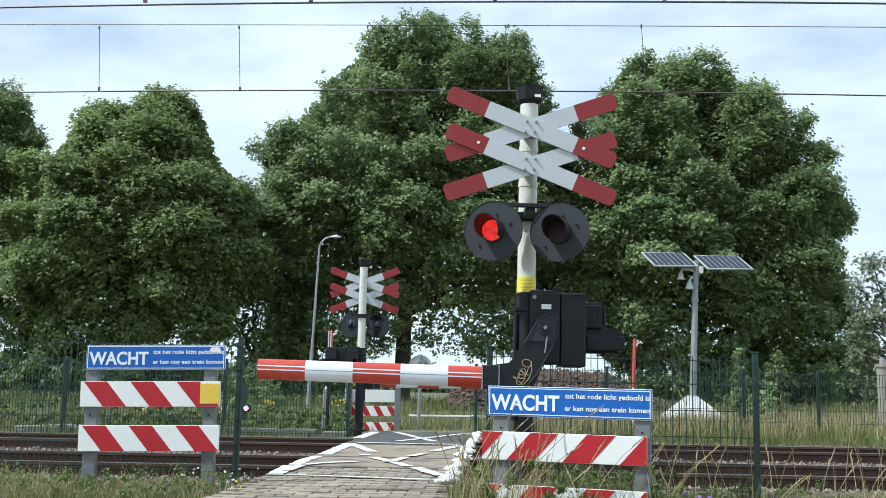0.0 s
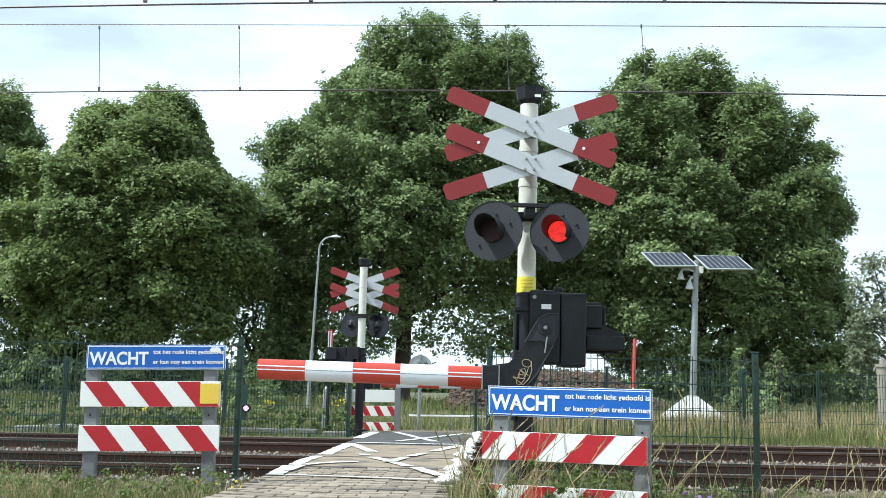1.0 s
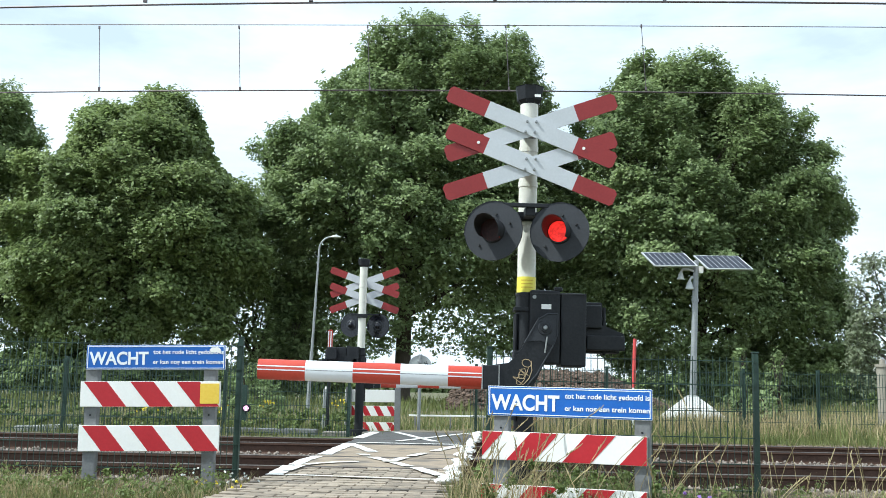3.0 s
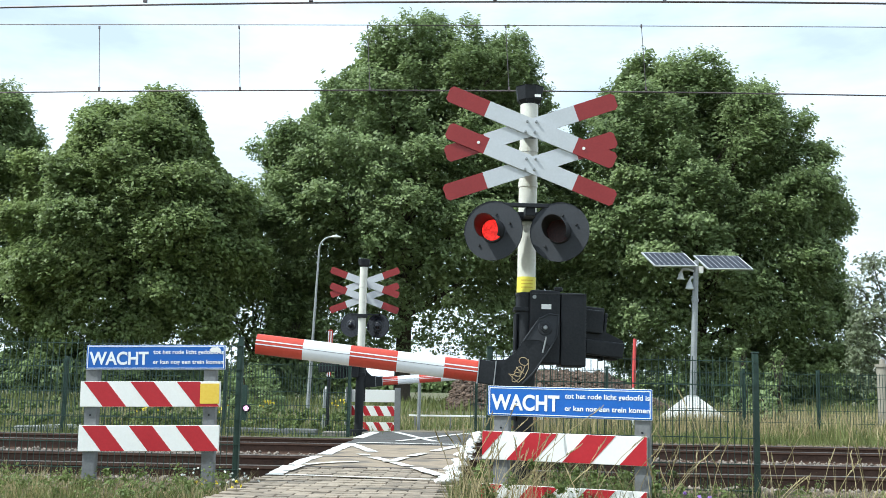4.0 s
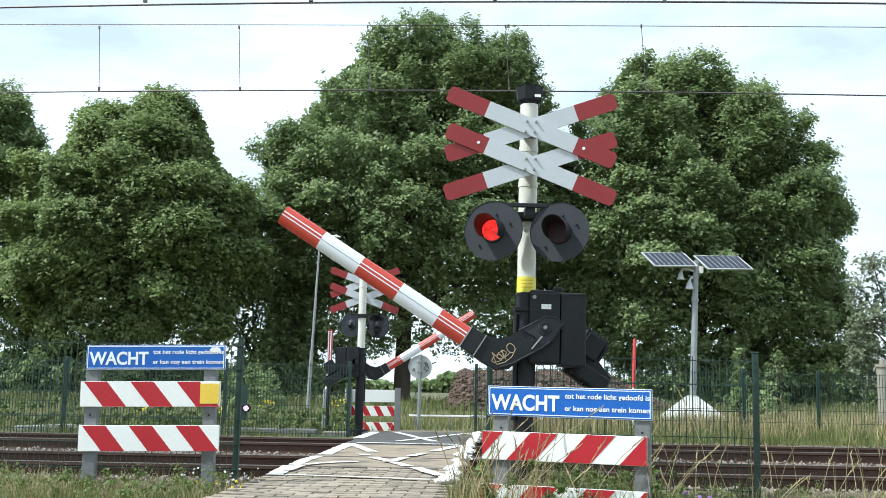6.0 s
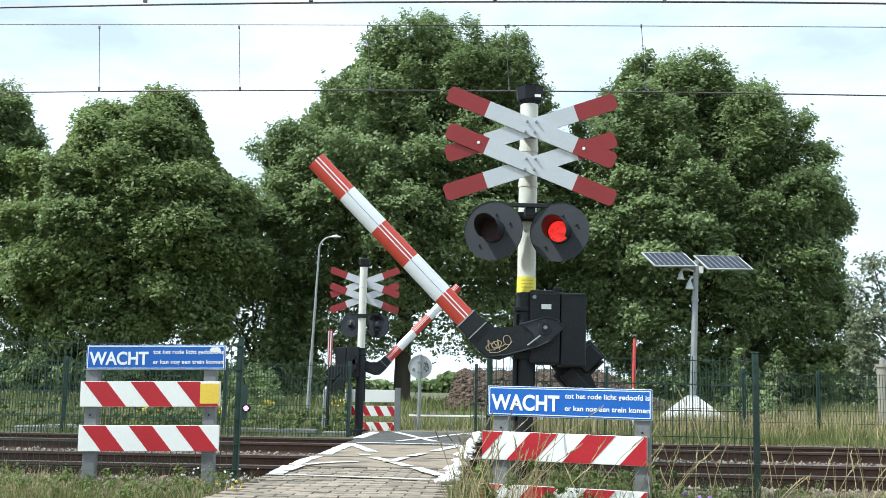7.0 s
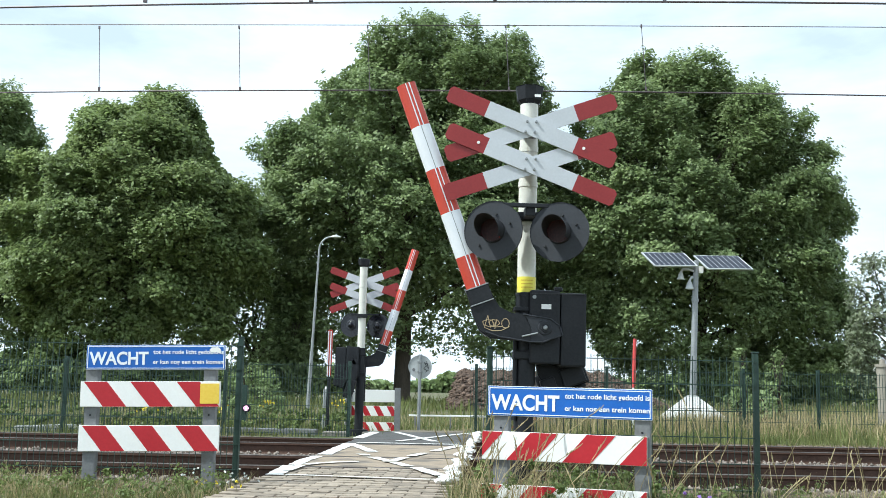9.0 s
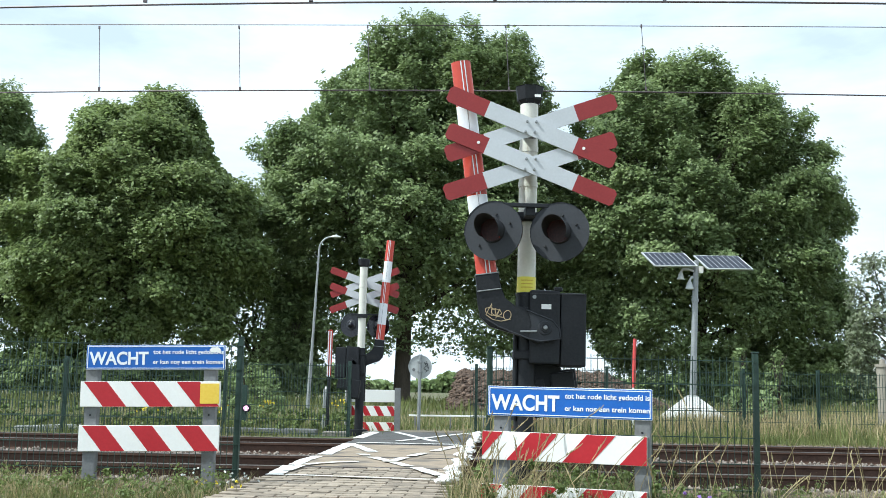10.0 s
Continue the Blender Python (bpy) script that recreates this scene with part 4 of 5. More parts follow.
def marker_posts():
    t = thing("marker_post", pose(-2.02, 18.4, -0.08, 0, 0.5, 0), "slim red and white striped upright beside the far barrier", "marker post")
    bm = bmesh.new()
    box(bm, -0.042, 0.042, -0.02, 0.02, 1.02, 1.84, 0.006)
    pole = part("pole", bm, M_BOOM_RED, t)
    bm = bmesh.new()
    box(bm, -0.03, 0.03, -0.015, 0.015, -0.2, 1.02, 0.004)
    part("lower_pole", bm, M_BLACK, t, "dark lower pole")
    for x in (-0.03, 0.012):
        bm = bmesh.new()
        box(bm, x - 0.009, x + 0.009, -0.024, -0.0215, 1.0, 1.82)
        part("white_line", bm, M_BOOM_WHITE, pole)
    t = thing("marker_post", pose(3.72, 20.0, -0.08, 0, 2.2, 0), "thin red plastic marker post behind the fence", "marker post")
    bm = bmesh.new()
    tube(bm, (0, 0, 0.9), (0, 0, 1.85), 0.035, n=14)
    part("pole", bm, M_PLASTIC_RED, t, smooth=True)
    bm = bmesh.new()
    tube(bm, (0, 0, -0.2), (0, 0, 0.9), 0.028, n=14)
    part("lower_pole", bm, M_BOARD_WHITE, t, "faded white lower end", smooth=True)
    t = thing("bollard", pose(-2.25, 20.0, -0.08, 0, 1.5, 0), "slim grey steel bollard in the grass", "bollard")
    bm = bmesh.new()
    tube(bm, (0, 0, -0.2), (0, 0, 0.78), 0.055, n=16)
    tube(bm, (0, 0, 0.78), (0, 0, 0.83), 0.055, 0.02, n=16)
    part("shaft", bm, M_GREY_STEEL, t, smooth=True)
    t = thing("low_signal", pose(-3.42, 17.95, -0.1), "low dark post with a small glowing lens", "signal lamp")
    bm = bmesh.new()
    box(bm, -0.045, 0.045, -0.04, 0.04, -0.2, 0.85, 0.008)
    part("post", bm, M_FENCE, t)
    bm = bmesh.new()
    tube(bm, (0.05, -0.045, 0.45), (0.05, -0.10, 0.45), 0.075, n=20)
    lamp = part("lamp_body", bm, M_BLACK, t)
    bm = bmesh.new()
    tube(bm, (0.05, -0.1005, 0.45), (0.05, -0.106, 0.45), 0.045, n=16)
    part("lens", bm, M_PINK_GLOW, lamp, "small pinkish white glowing lens")
    t = thing("pillar", pose(9.06, 21.0, 0), "weathered beige round pillar with a cap, toned down for shade", "pillar")
    bm = bmesh.new()
    tube(bm, (0, 0, -0.3), (0, 0, 1.32), 0.125, n=24)
    part("shaft", bm, M_PILLAR, t, smooth=True)
    bm = bmesh.new()
    tube(bm, (0, 0, 1.32), (0, 0, 1.38), 0.15, n=24)
    tube(bm, (0, 0, 1.38), (0, 0, 1.48), 0.06, 0.05, n=12)
    part("cap", bm, M_PILLAR, t)


marker_posts()


def street_lamp():
    t = thing("street_lamp", pose(-3.62, 28, 0, 0, 2.3, 0), "tall slim grey street lamp with a curved arm", "street lamp")
    bm = bmesh.new()
    tube(bm, (0, 0, -0.3), (0, 0, 1.7), 0.055, 0.05, n=16)
    tube(bm, (0, 0, 1.7), (0, 0, 4.55), 0.038, 0.028, n=16)
    part("pole", bm, M_GREY_STEEL, t, "galvanised tapered pole", smooth=True)
    bm = bmesh.new()
    pts = [(0.34 * (1 - math.cos(a)), 0, 4.55 + 0.36 * math.sin(a)) for a in [radians(9 * i) for i in range(11)]]
    path_tube(bm, pts, 0.026, n=10)
    part("arm", bm, M_GREY_STEEL, t, smooth=True)
    bm = bmesh.new()
    bmesh.ops.create_uvsphere(bm, u_segments=16, v_segments=8, radius=1)
    for v in bm.verts:
        v.co = Vector((0.44 + v.co.x * 0.15, v.co.y * 0.08, 4.915 + v.co.z * (0.05 if v.co.z > 0 else 0.03)))
    part("lamp_head", bm, M_GREY_BACK, t, "flat grey lamp head", smooth=True)


street_lamp()


def solar_mast():
    t = thing("solar_mast", pose(6.36, 26, 0.12, 0, 2.4, 0), "grey mast with two solar panels on a concrete foot", "solar mast")
    bm = bmesh.new()
    b, h = 0.68, 0.56
    base = [bm.verts.new((x, y, 0.03)) for x, y in ((-b, -b), (b, -b), (b, b), (-b, b))]
    low = [bm.verts.new((v.co.x, v.co.y, -0.3)) for v in base]
    top = [bm.verts.new((x, y, h)) for x, y in ((-0.1, -0.1), (0.1, -0.1), (0.1, 0.1), (-0.1, 0.1))]
    bm.faces.new(top)
    for i in range(4):
        j = (i + 1) % 4
        bm.faces.new((base[i], base[j], top[j], top[i]))
        bm.faces.new((low[i], low[j], base[j], base[i]))
    foot = part("concrete_foot", bm, M_CONCRETE, t, "pale concrete pyramid foot")
    foot.matrix_basis = pose(0, 0, 0, 0, -2.4, 0)
    bm = bmesh.new()
    tube(bm, (0, 0, 0.5), (0, 0, 4.0), 0.085, 0.068, n=20)
    tube(bm, (0, 0, 2.95), (0, 0, 3.02), 0.092, n=20)
    part("mast", bm, M_GREY_STEEL, t, "galvanised steel mast", smooth=True)
    for x0, x1 in ((-1.285, -0.135), (0.07, 1.27)):
        w = (x1 - x0) / 2 - 0.02
        skew = pose((x0 + x1) / 2, -0.1, 3.98, 38, -2.6, 0) @ Matrix(((1, -0.35, 0, 0), (0, 1, 0, 0), (0, 0, 1, 0), (0, 0, 0, 1)))
        bm = bmesh.new()
        box(bm, -w, w, -0.33, 0.33, -0.02, 0.02, 0.006, )
        bmesh.ops.transform(bm, matrix=skew, verts=bm.verts)
        pan = part("solar_panel", bm, M_SOLAR_FRAME, t, "solar panel with dark cells in a pale frame")
        for k in range(8):
            a = -w + 0.03 + k * (2 * w - 0.06) / 8
            bm = bmesh.new()
            box(bm, a + 0.008, a + (2 * w - 0.06) / 8 - 0.008, -0.305, 0.305, 0.0205, 0.024)
            bmesh.ops.transform(bm, matrix=skew, verts=bm.verts)
            part("cell_strip", bm, M_SOLAR, pan)
    bm = bmesh.new()
    box(bm, -0.9, 0.95, -0.03, 0.03, 3.82, 3.86, 0.005)
    tube(bm, (0, 0, 3.84), (0, 0, 4.02), 0.05, n=12)
    part("panel_beam", bm, M_GREY_STEEL, t)
    bm = bmesh.new()
    box(bm, 0.06, 0.17, -0.12, -0.02, 3.68, 3.86, 0.01)
    part("junction_box", bm, M_BOARD_WHITE, t, "small white box")
    for x, z, k in ((-0.17, 3.36, 0.75), (-0.40, 3.58, 0.66)):
        bm = bmesh.new()
        tube(bm, (x, -0.08, z - 0.14 * k), (x, -0.08, z + 0.05 * k), 0.15 * k, 0.09 * k, n=20)
        tube(bm, (x, -0.08, z + 0.05 * k), (x, -0.08, z + 0.16 * k), 0.09 * k, 0.045 * k, n=20)
        housing = part("camera_housing", bm, M_GREY_BACK, t, "pale bell-shaped camera housing", smooth=True)
        bm = bmesh.new()
        path_tube(bm, [(x, -0.08, z + 0.15 * k), (x + 0.04, -0.07, z + 0.26 * k), (x * 0.5, -0.04, z + 0.28 * k), (0, 0, z + 0.2 * k)], 0.03, n=8)
        part("bracket_arm", bm, M_GREY_BACK, housing)


solar_mast()


def far_house():
    """A low house whose roof shows above the fence at the edge of the field."""
    t = thing("house", pose(28.9, 60, 0.05, 0, 0, -14), "low distant house with a grey tiled roof and white gable board", "house")
    bm = bmesh.new()
    box(bm, -2.6, 8, -3, 3, -0.3, 1.7)
    part("wall", bm, M_GREY_POST, t)
    bm = bmesh.new()
    for sy in (-1, 1):
        vs = [bm.verts.new(q) for q in ((-2.9, sy * 3.4, 1.55), (8.3, sy * 3.4, 1.55), (8.3, 0, 3.0), (-2.9, 0, 3.0), (-2.9, sy * 3.4, 1.70), (8.3, sy * 3.4, 1.70), (8.3, 0, 3.15), (-2.9, 0, 3.15))]
        for q in ((0, 1, 2, 3), (4, 5, 6, 7), (0, 1, 5, 4), (1, 2, 6, 5), (0, 3, 7, 4), (2, 3, 7, 6)):
            bm.faces.new([vs[k] for k in q])
    part("roof", bm, M_GREY_POST, t, "grey tiled roof")
    bm = bmesh.new()
    for sy in (-1, 1):
        vs = [bm.verts.new(q) for q in ((-2.93, sy * 3.42, 1.5), (-2.93, 0, 2.95), (-2.93, 0, 3.2), (-2.93, sy * 3.42, 1.75), (-3.0, sy * 3.42, 1.5), (-3.0, 0, 2.95), (-3.0, 0, 3.2), (-3.0, sy * 3.42, 1.75))]
        for q in ((0, 1, 2, 3), (4, 5, 6, 7), (0, 1, 5, 4), (1, 2, 6, 5), (0, 3, 7, 4), (2, 3, 7, 6)):
            bm.faces.new([vs[k] for k in q])
    part("gable_board", bm, M_BOARD_WHITE, t, "white gable board")


far_house()


def soil_heap():
    bm = bmesh.new()
    nx, ny = 170, 60
    rows = []
    for j in range(ny + 1):
        row = []
        for i in range(nx + 1):
            u, v = i / nx, j / ny
            x, y = 0.1 + 8.8 * u, 34 + 9 * v
            edge = min(1.0, 14 * u, 3.0 * (1 - u)) * max(0.0, math.sin(math.pi * v)) ** 0.6
            hgt = 1.66 * edge * (0.92 + 0.10 * noise.noise(Vector((x * 0.8, y * 0.8, 3))) + 0.16 * noise.noise(Vector((x * 3.0, y * 3.0, 9))) + 0.12 * noise.noise(Vector((x * 9, y * 9, 4))))
            row.append(bm.verts.new((x, y, -0.15 + hgt)))
        rows.append(row)
    for j in range(ny):
        for i in range(nx):
            bm.faces.new((rows[j][i], rows[j][i + 1], rows[j + 1][i + 1], rows[j + 1][i]))
    ob = part("soil_mound", bm, M_SOIL)
    tagged(ob, "long heap of dark brown soil beyond the fence", "soil heap")


soil_heap()


def soil_clods():
    """Clods over the heap's flank that faces the path."""
    rng = np.random.default_rng(9)
    n = 9000
    x, y = rng.uniform(0.3, 8.6, n), rng.uniform(34.05, 38.6, n)
    u, q = (x - 0.1) / 8.8, (y - 34) / 9
    z = -0.15 + 1.53 * np.minimum(1, np.minimum(14 * u, 3 * (1 - u))) * np.sin(np.pi * q) ** 0.6 + rng.uniform(-0.06, 0.08, n)
    octa = np.array([(1, 0, 0), (0, 1, 0), (-1, 0, 0), (0, -1, 0), (0, 0, 1), (0, 0, -1)], float)
    tri = np.array([(0, 1, 4), (1, 2, 4), (2, 3, 4), (3, 0, 4), (1, 0, 5), (2, 1, 5), (3, 2, 5), (0, 3, 5)])
    v = octa[None] * rng.uniform(0.5, 1.4, (n, 6, 1)) * (0.025 + 0.12 * rng.random((n, 1, 1)) ** 3) * np.array([1.25, 1.25, 0.7])
    v = v + np.stack([x, y, z], 1)[:, None]
    f = (tri[None] + (np.arange(n) * 6)[:, None, None]).reshape(-1, 3)
    tagged(bulk("soil_clods", v.reshape(-1, 3), f, M_SOIL), "loose dark clods on the soil heap", "soil", kind="stuff")


soil_clods()


# ---- trees and shrubs ----
def tree(x, y, profile, count, size, label, seed, n=60, r=(1.1, 2.1), leaf=None, trunk_r=0.42, name="tree", depth=0.75, group="trees beyond the crossing", limbs=12, inner=0.2, open_low=0.0, kind_of=""):
    """profile: (height, west edge, east edge) rows of the crown from the top down; boughs of leafy sprays cover it."""
    rng = np.random.default_rng(seed)
    rnd = random.Random(seed)
    t = thing(name, pose(x, y, 0), label, "tree" if name == "tree" else "shrub", group)
    top = profile[0][0]
    mid = (profile[0][1] + profile[0][2]) / 2
    rows = [(top + 0.12 * (profile[0][2] - profile[0][1]), mid - 0.1, mid + 0.1)] + list(profile)
    hs = np.array([q[0] for q in rows][::-1])
    west = np.array([q[1] - x for q in rows][::-1])
    east = np.array([q[2] - x for q in rows][::-1])
    low = hs[0]

    def skin(k, front=0.72):
        """Points on the crown's skin, with their outward directions."""
        z = rng.uniform(low, hs[-1], k * 3)
        w = np.interp(z, hs, east) - np.interp(z, hs, west)
        z = z[rng.random(k * 3) < 0.25 + 0.75 * w / w.max()][:k]
        k = len(z)
        a, b = np.interp(z, hs, west), np.interp(z, hs, east)
        phi = rng.uniform(0, math.pi, k) * np.where(rng.random(k) < front, -1, 1)
        half = (b - a) / 2
        rise = (z - low) / (top - low)
        tuck = 0.5 + 0.5 * np.clip(rise * 2.8, 0, 1) if trunk_r > 0.3 else 1.0
        p = np.stack([(a + b) / 2 + half * np.cos(phi), half * depth * tuck * np.sin(phi), z], 1)
        o = np.stack([np.cos(phi), np.sin(phi), rise * 1.5 - 0.55], 1)
        return p, o / np.linalg.norm(o, axis=1)[:, None], rise, half

    bp, bo, _, bh = skin(n)
    br = rng.uniform(*r, len(bp))
    bp = bp - bo * np.minimum(br, bh * 0.8)[:, None] * 0.3
    if trunk_r > 0.1:
        bm = bmesh.new()
        tube(bm, (0, 0, -0.3), (0, 0, 0.5), trunk_r * 1.35, trunk_r, n=12)
        tube(bm, (0, 0, 0.5), (0.1, 0, top * 0.35), trunk_r, trunk_r * 0.7, n=12)
        tube(bm, (0.1, 0, top * 0.35), (-0.1, 0.1, top * 0.8), trunk_r * 0.7, trunk_r * 0.2, n=10)
        part("trunk", bm, M_BARK, t, "thick grey-brown trunk", smooth=True)
    for i in range(0, len(bp), max(1, len(bp) // limbs)):
        if trunk_r > 0.3 and bp[i][2] < top * 0.3:
            continue
        bm = bmesh.new()
        p2 = Vector(bp[i] * np.array([0.9, 0.9, 1.0]))
        p0 = Vector((0.03, 0, min(top * 0.6, p2.z * 0.55)))
        p1 = (p0 + p2) / 2 + Vector((rnd.uniform(-0.5, 0.5), rnd.uniform(-0.5, 0.5), rnd.uniform(0, 0.6))) * trunk_r * 2
        k = max(0.03, trunk_r / 3)
        tube(bm, p0, p1, k, k * 0.7, n=7)
        tube(bm, p1, p2, k * 0.7, k * 0.25, n=7)
        for _ in range(6):
            d = Vector((rnd.uniform(-1, 1), rnd.uniform(-1, 1), rnd.uniform(-0.6, 0.8))).normalized()
            tube(bm, p1.lerp(p2, rnd.uniform(0.2, 1)), p2 + d * float(br[i]) * 0.4, k * 0.28, k * 0.08, n=5)
        part("limb", bm, M_BARK, t)
    # leafy sprays: twigs that lean outwards, hanging low on the crown and rising at its top
    per = 13
    p, o, rise, half = skin(int(count * (1 - inner)) // per)
    q, tip = np.full(len(p), 9.0), np.zeros(len(p))
    for c, rr, up in zip(bp, br, rng.uniform(-0.45, 0.35, len(bp))):
        # boughs are wider than tall, so that shade gathers under each of them
        e = np.linalg.norm((p - c) * np.array([1, 1, 1.7]), axis=1) / rr
        tip = np.where(e < q, up, tip)
        q = np.minimum(q, e)
    q = np.clip(q, 0.3, 1.6)
    sink = np.minimum(np.mean(r), half * 0.45) * (1.35 * (q - 0.45) - tip)
    p = p - o * (sink + size * 2.6)[:, None] - np.array([0, 0, 0.35]) * np.maximum(sink, 0)[:, None]
    keep = (q < 1.0) | (rng.random(len(p)) < 0.22)
    keep &= rng.random(len(p)) > open_low * np.clip(1.0 - rise * 2.6, 0, 1)
    keep &= p[:, 2] > 0.15
    p, o = p[keep], o[keep]
    k = len(p)
    d = o + rng.normal(size=(k, 3)) * 0.55
    d /= np.linalg.norm(d, axis=1)[:, None]
    reach = size * (1.8 + 3.0 * rng.random(k) + 1.4 * rng.random(k) ** 6)
    s = np.linspace(0.0, 1.0, per)[None, :, None]
    c = p[:, None] + d[:, None] * reach[:, None, None] * s + rng.normal(size=(k, per, 3)) * size * np.array([0.95, 0.95, 0.6]) * (1.1 - 0.75 * s)
    nrm = np.array([0, 0, 0.8]) + o[:, None] * 0.6 + rng.normal(size=(k, 1, 3)) * 0.35 + rng.normal(size=(k, per, 3)) * 0.3
    v, f = leaf_quads(c.reshape(-1, 3), nrm.reshape(-1, 3), size, rng)
    # inner foliage through the body of the crown
    k = int(count * inner)
    low_ = low + (2.6 if trunk_r > 0.3 else 0.0)
    zz = low_ + (top - low_) * 0.93 * rng.random(k)
    lo_, hi_ = np.interp(zz, hs, west), np.interp(zz, hs, east)
    ff = rng.uniform(-0.8, 0.8, k)
    cc = np.stack([(lo_ + hi_) / 2 + ff * (hi_ - lo_) / 2, rng.uniform(-0.2, 0.65, k) * (hi_ - lo_) / 2 * depth * np.sqrt(1 - ff ** 2), zz], 1)
    if open_low:
        cc = cc[rng.random(k) > open_low * np.clip(1.0 - (zz - low_) / (top - low_) * 2.6, 0, 1)]
    iv, jf = leaves(cc, np.full(len(cc), size), len(cc), size * 1.5, rng, shell=0.0)
    v, f = np.concatenate([v, iv]), np.concatenate([f, jf + len(v)])
    bulk("crown", v, f, leaf or M_LEAF, t)["label"] = kind_of or "dense crown of small green leaves"
    return t


tree(-21.4, 46, [(14.9, -22.4, -20.3), (13.8, -23.9, -19.1), (12.1, -24.5, -18.6), (10.0, -25.0, -18.5), (6.9, -25.5, -18.3), (2.4, -25, -18.3)], 85000, 0.165, "leafy tree at the end of the row", 12, n=46, r=(1.0, 2.3))
tree(-13.6, 45, [(13.9, -13.6, -12.4), (13.6, -15.2, -11.3), (12.9, -15.9, -10.6), (12.3, -17.3, -10.3), (10.9, -18.4, -9.6), (9.9, -18.8, -8.4), (8.9, -19.0, -7.6), (7.6, -19.4, -7.0), (6.0, -19.4, -7.6), (4.0, -19.3, -8.6), (2.4, -18.9, -9.6)], 250000, 0.165, "broad leafy tree with a lumpy dark green crown", 11, n=62, r=(1.0, 2.6), leaf=M_LEAF_LIGHT, open_low=0.25)
tree(-1.9, 50, [(19.3, -2.2, 0.4), (18.9, -3.4, 2.1), (18.2, -4.4, 3.8), (17.2, -5.7, 4.7), (15.8, -7.3, 4.9), (14.0, -8.7, 5.1), (12.5, -9.3, 5.8), (10.2, -9.7, 6.4), (7.4, -9.6, 6.8), (4.9, -9.2, 6.6), (2.2, -8.6, 5.6)], 355000, 0.17, "tallest leafy tree with a rounded dark green crown", 13, n=140, r=(0.8, 2.2), open_low=0.32)
tree(12.6, 50, [(18.0, 9.4, 11.2), (17.3, 8.8, 13.2), (16.5, 8.0, 15.6), (15.2, 7.2, 17.2), (14.0, 6.6, 18.2), (11.7, 5.8, 19.3), (10.5, 5.5, 19.7), (8.2, 5.3, 19.9), (5.4, 5.3, 20.2), (3.2, 6.3, 20.4), (1.6, 9.0, 20.6)], 340000, 0.17, "large leafy tree with a dense rounded crown", 14, n=125, r=(0.8, 2.2), open_low=0.2)
# undergrowth below the crowns
BRUSH = "shrubs beyond the fence"
tree(-7.2, 48.5, [(6.4, -8.0, -6.4), (4.5, -8.6, -5.8), (2.0, -8.7, -5.6), (0.5, -8.6, -5.6)], 22000, 0.19, "tall green growth at the foot of the tallest tree", 37, n=20, r=(0.6, 1.2), trunk_r=0.09, name="shrub", group=BRUSH)
tree(-8.7, 47, [(6.2, -9.6, -7.8), (4.6, -10.2, -7.4), (2.0, -10.2, -7.6), (1.2, -9.6, -8.2)], 5200, 0.17, "sparse drooping branches between the crowns", 52, n=14, r=(0.5, 1.0), trunk_r=0.12, name="shrub", group=BRUSH, inner=0.1, kind_of="thin leaves with sky between them")
tree(-15.5, 45.5, [(2.5, -17.5, -12), (1.8, -19, -10.5), (0.5, -19, -10.5)], 22000, 0.2, "dark green shrubbery beneath the trees", 31, n=24, r=(0.8, 1.5), trunk_r=0.08, name="shrub", group=BRUSH)
tree(15.0, 49, [(3.2, 13.0, 18.0), (2.2, 12.0, 19.0), (0.4, 11.6, 19.0)], 34000, 0.15, "dark green shrubbery beside the soil heap", 33, n=30, r=(0.8, 1.4), trunk_r=0.08, name="shrub", group=BRUSH)
tree(19.8, 44, [(7.2, 18.0, 18.6), (6.4, 17.6, 20.4), (4.6, 17.4, 20.0), (2.4, 17.4, 19.3), (0.9, 17.6, 19.0)], 8500, 0.14, "sparse grey-green willow shrub against the sky", 34, n=20, r=(0.5, 1.0), trunk_r=0.12, name="shrub", leaf=M_LEAF_GREY, group=BRUSH, inner=0.12, limbs=14, kind_of="loose crown of grey-green leaves")
tree(-4.6, 24, [(1.1, -5.0, -3.8), (0.5, -5.4, -3.4), (0.1, -5.4, -3.4)], 4000, 0.07, "low green bramble behind the fence", 35, n=12, r=(0.2, 0.4), trunk_r=0.05, name="shrub", group=BRUSH, limbs=5)
for k, (bx, by, bh, bw) in enumerate(((6.75, 23.2, 1.85, 0.26), (7.75, 23.6, 1.8, 0.34), (7.1, 22.6, 0.85, 0.5))):
    tree(bx, by, [(bh, bx - bw * 0.4, bx + bw * 0.5), (bh * 0.6, bx - bw, bx + bw * 0.8), (0.1, bx - bw * 0.8, bx + bw)], 900, 0.085, "slender leafy bramble shoots behind the fence", 36 + 10 * k, n=9, r=(0.15, 0.3), trunk_r=0.04, name="shrub", group=BRUSH, limbs=5)


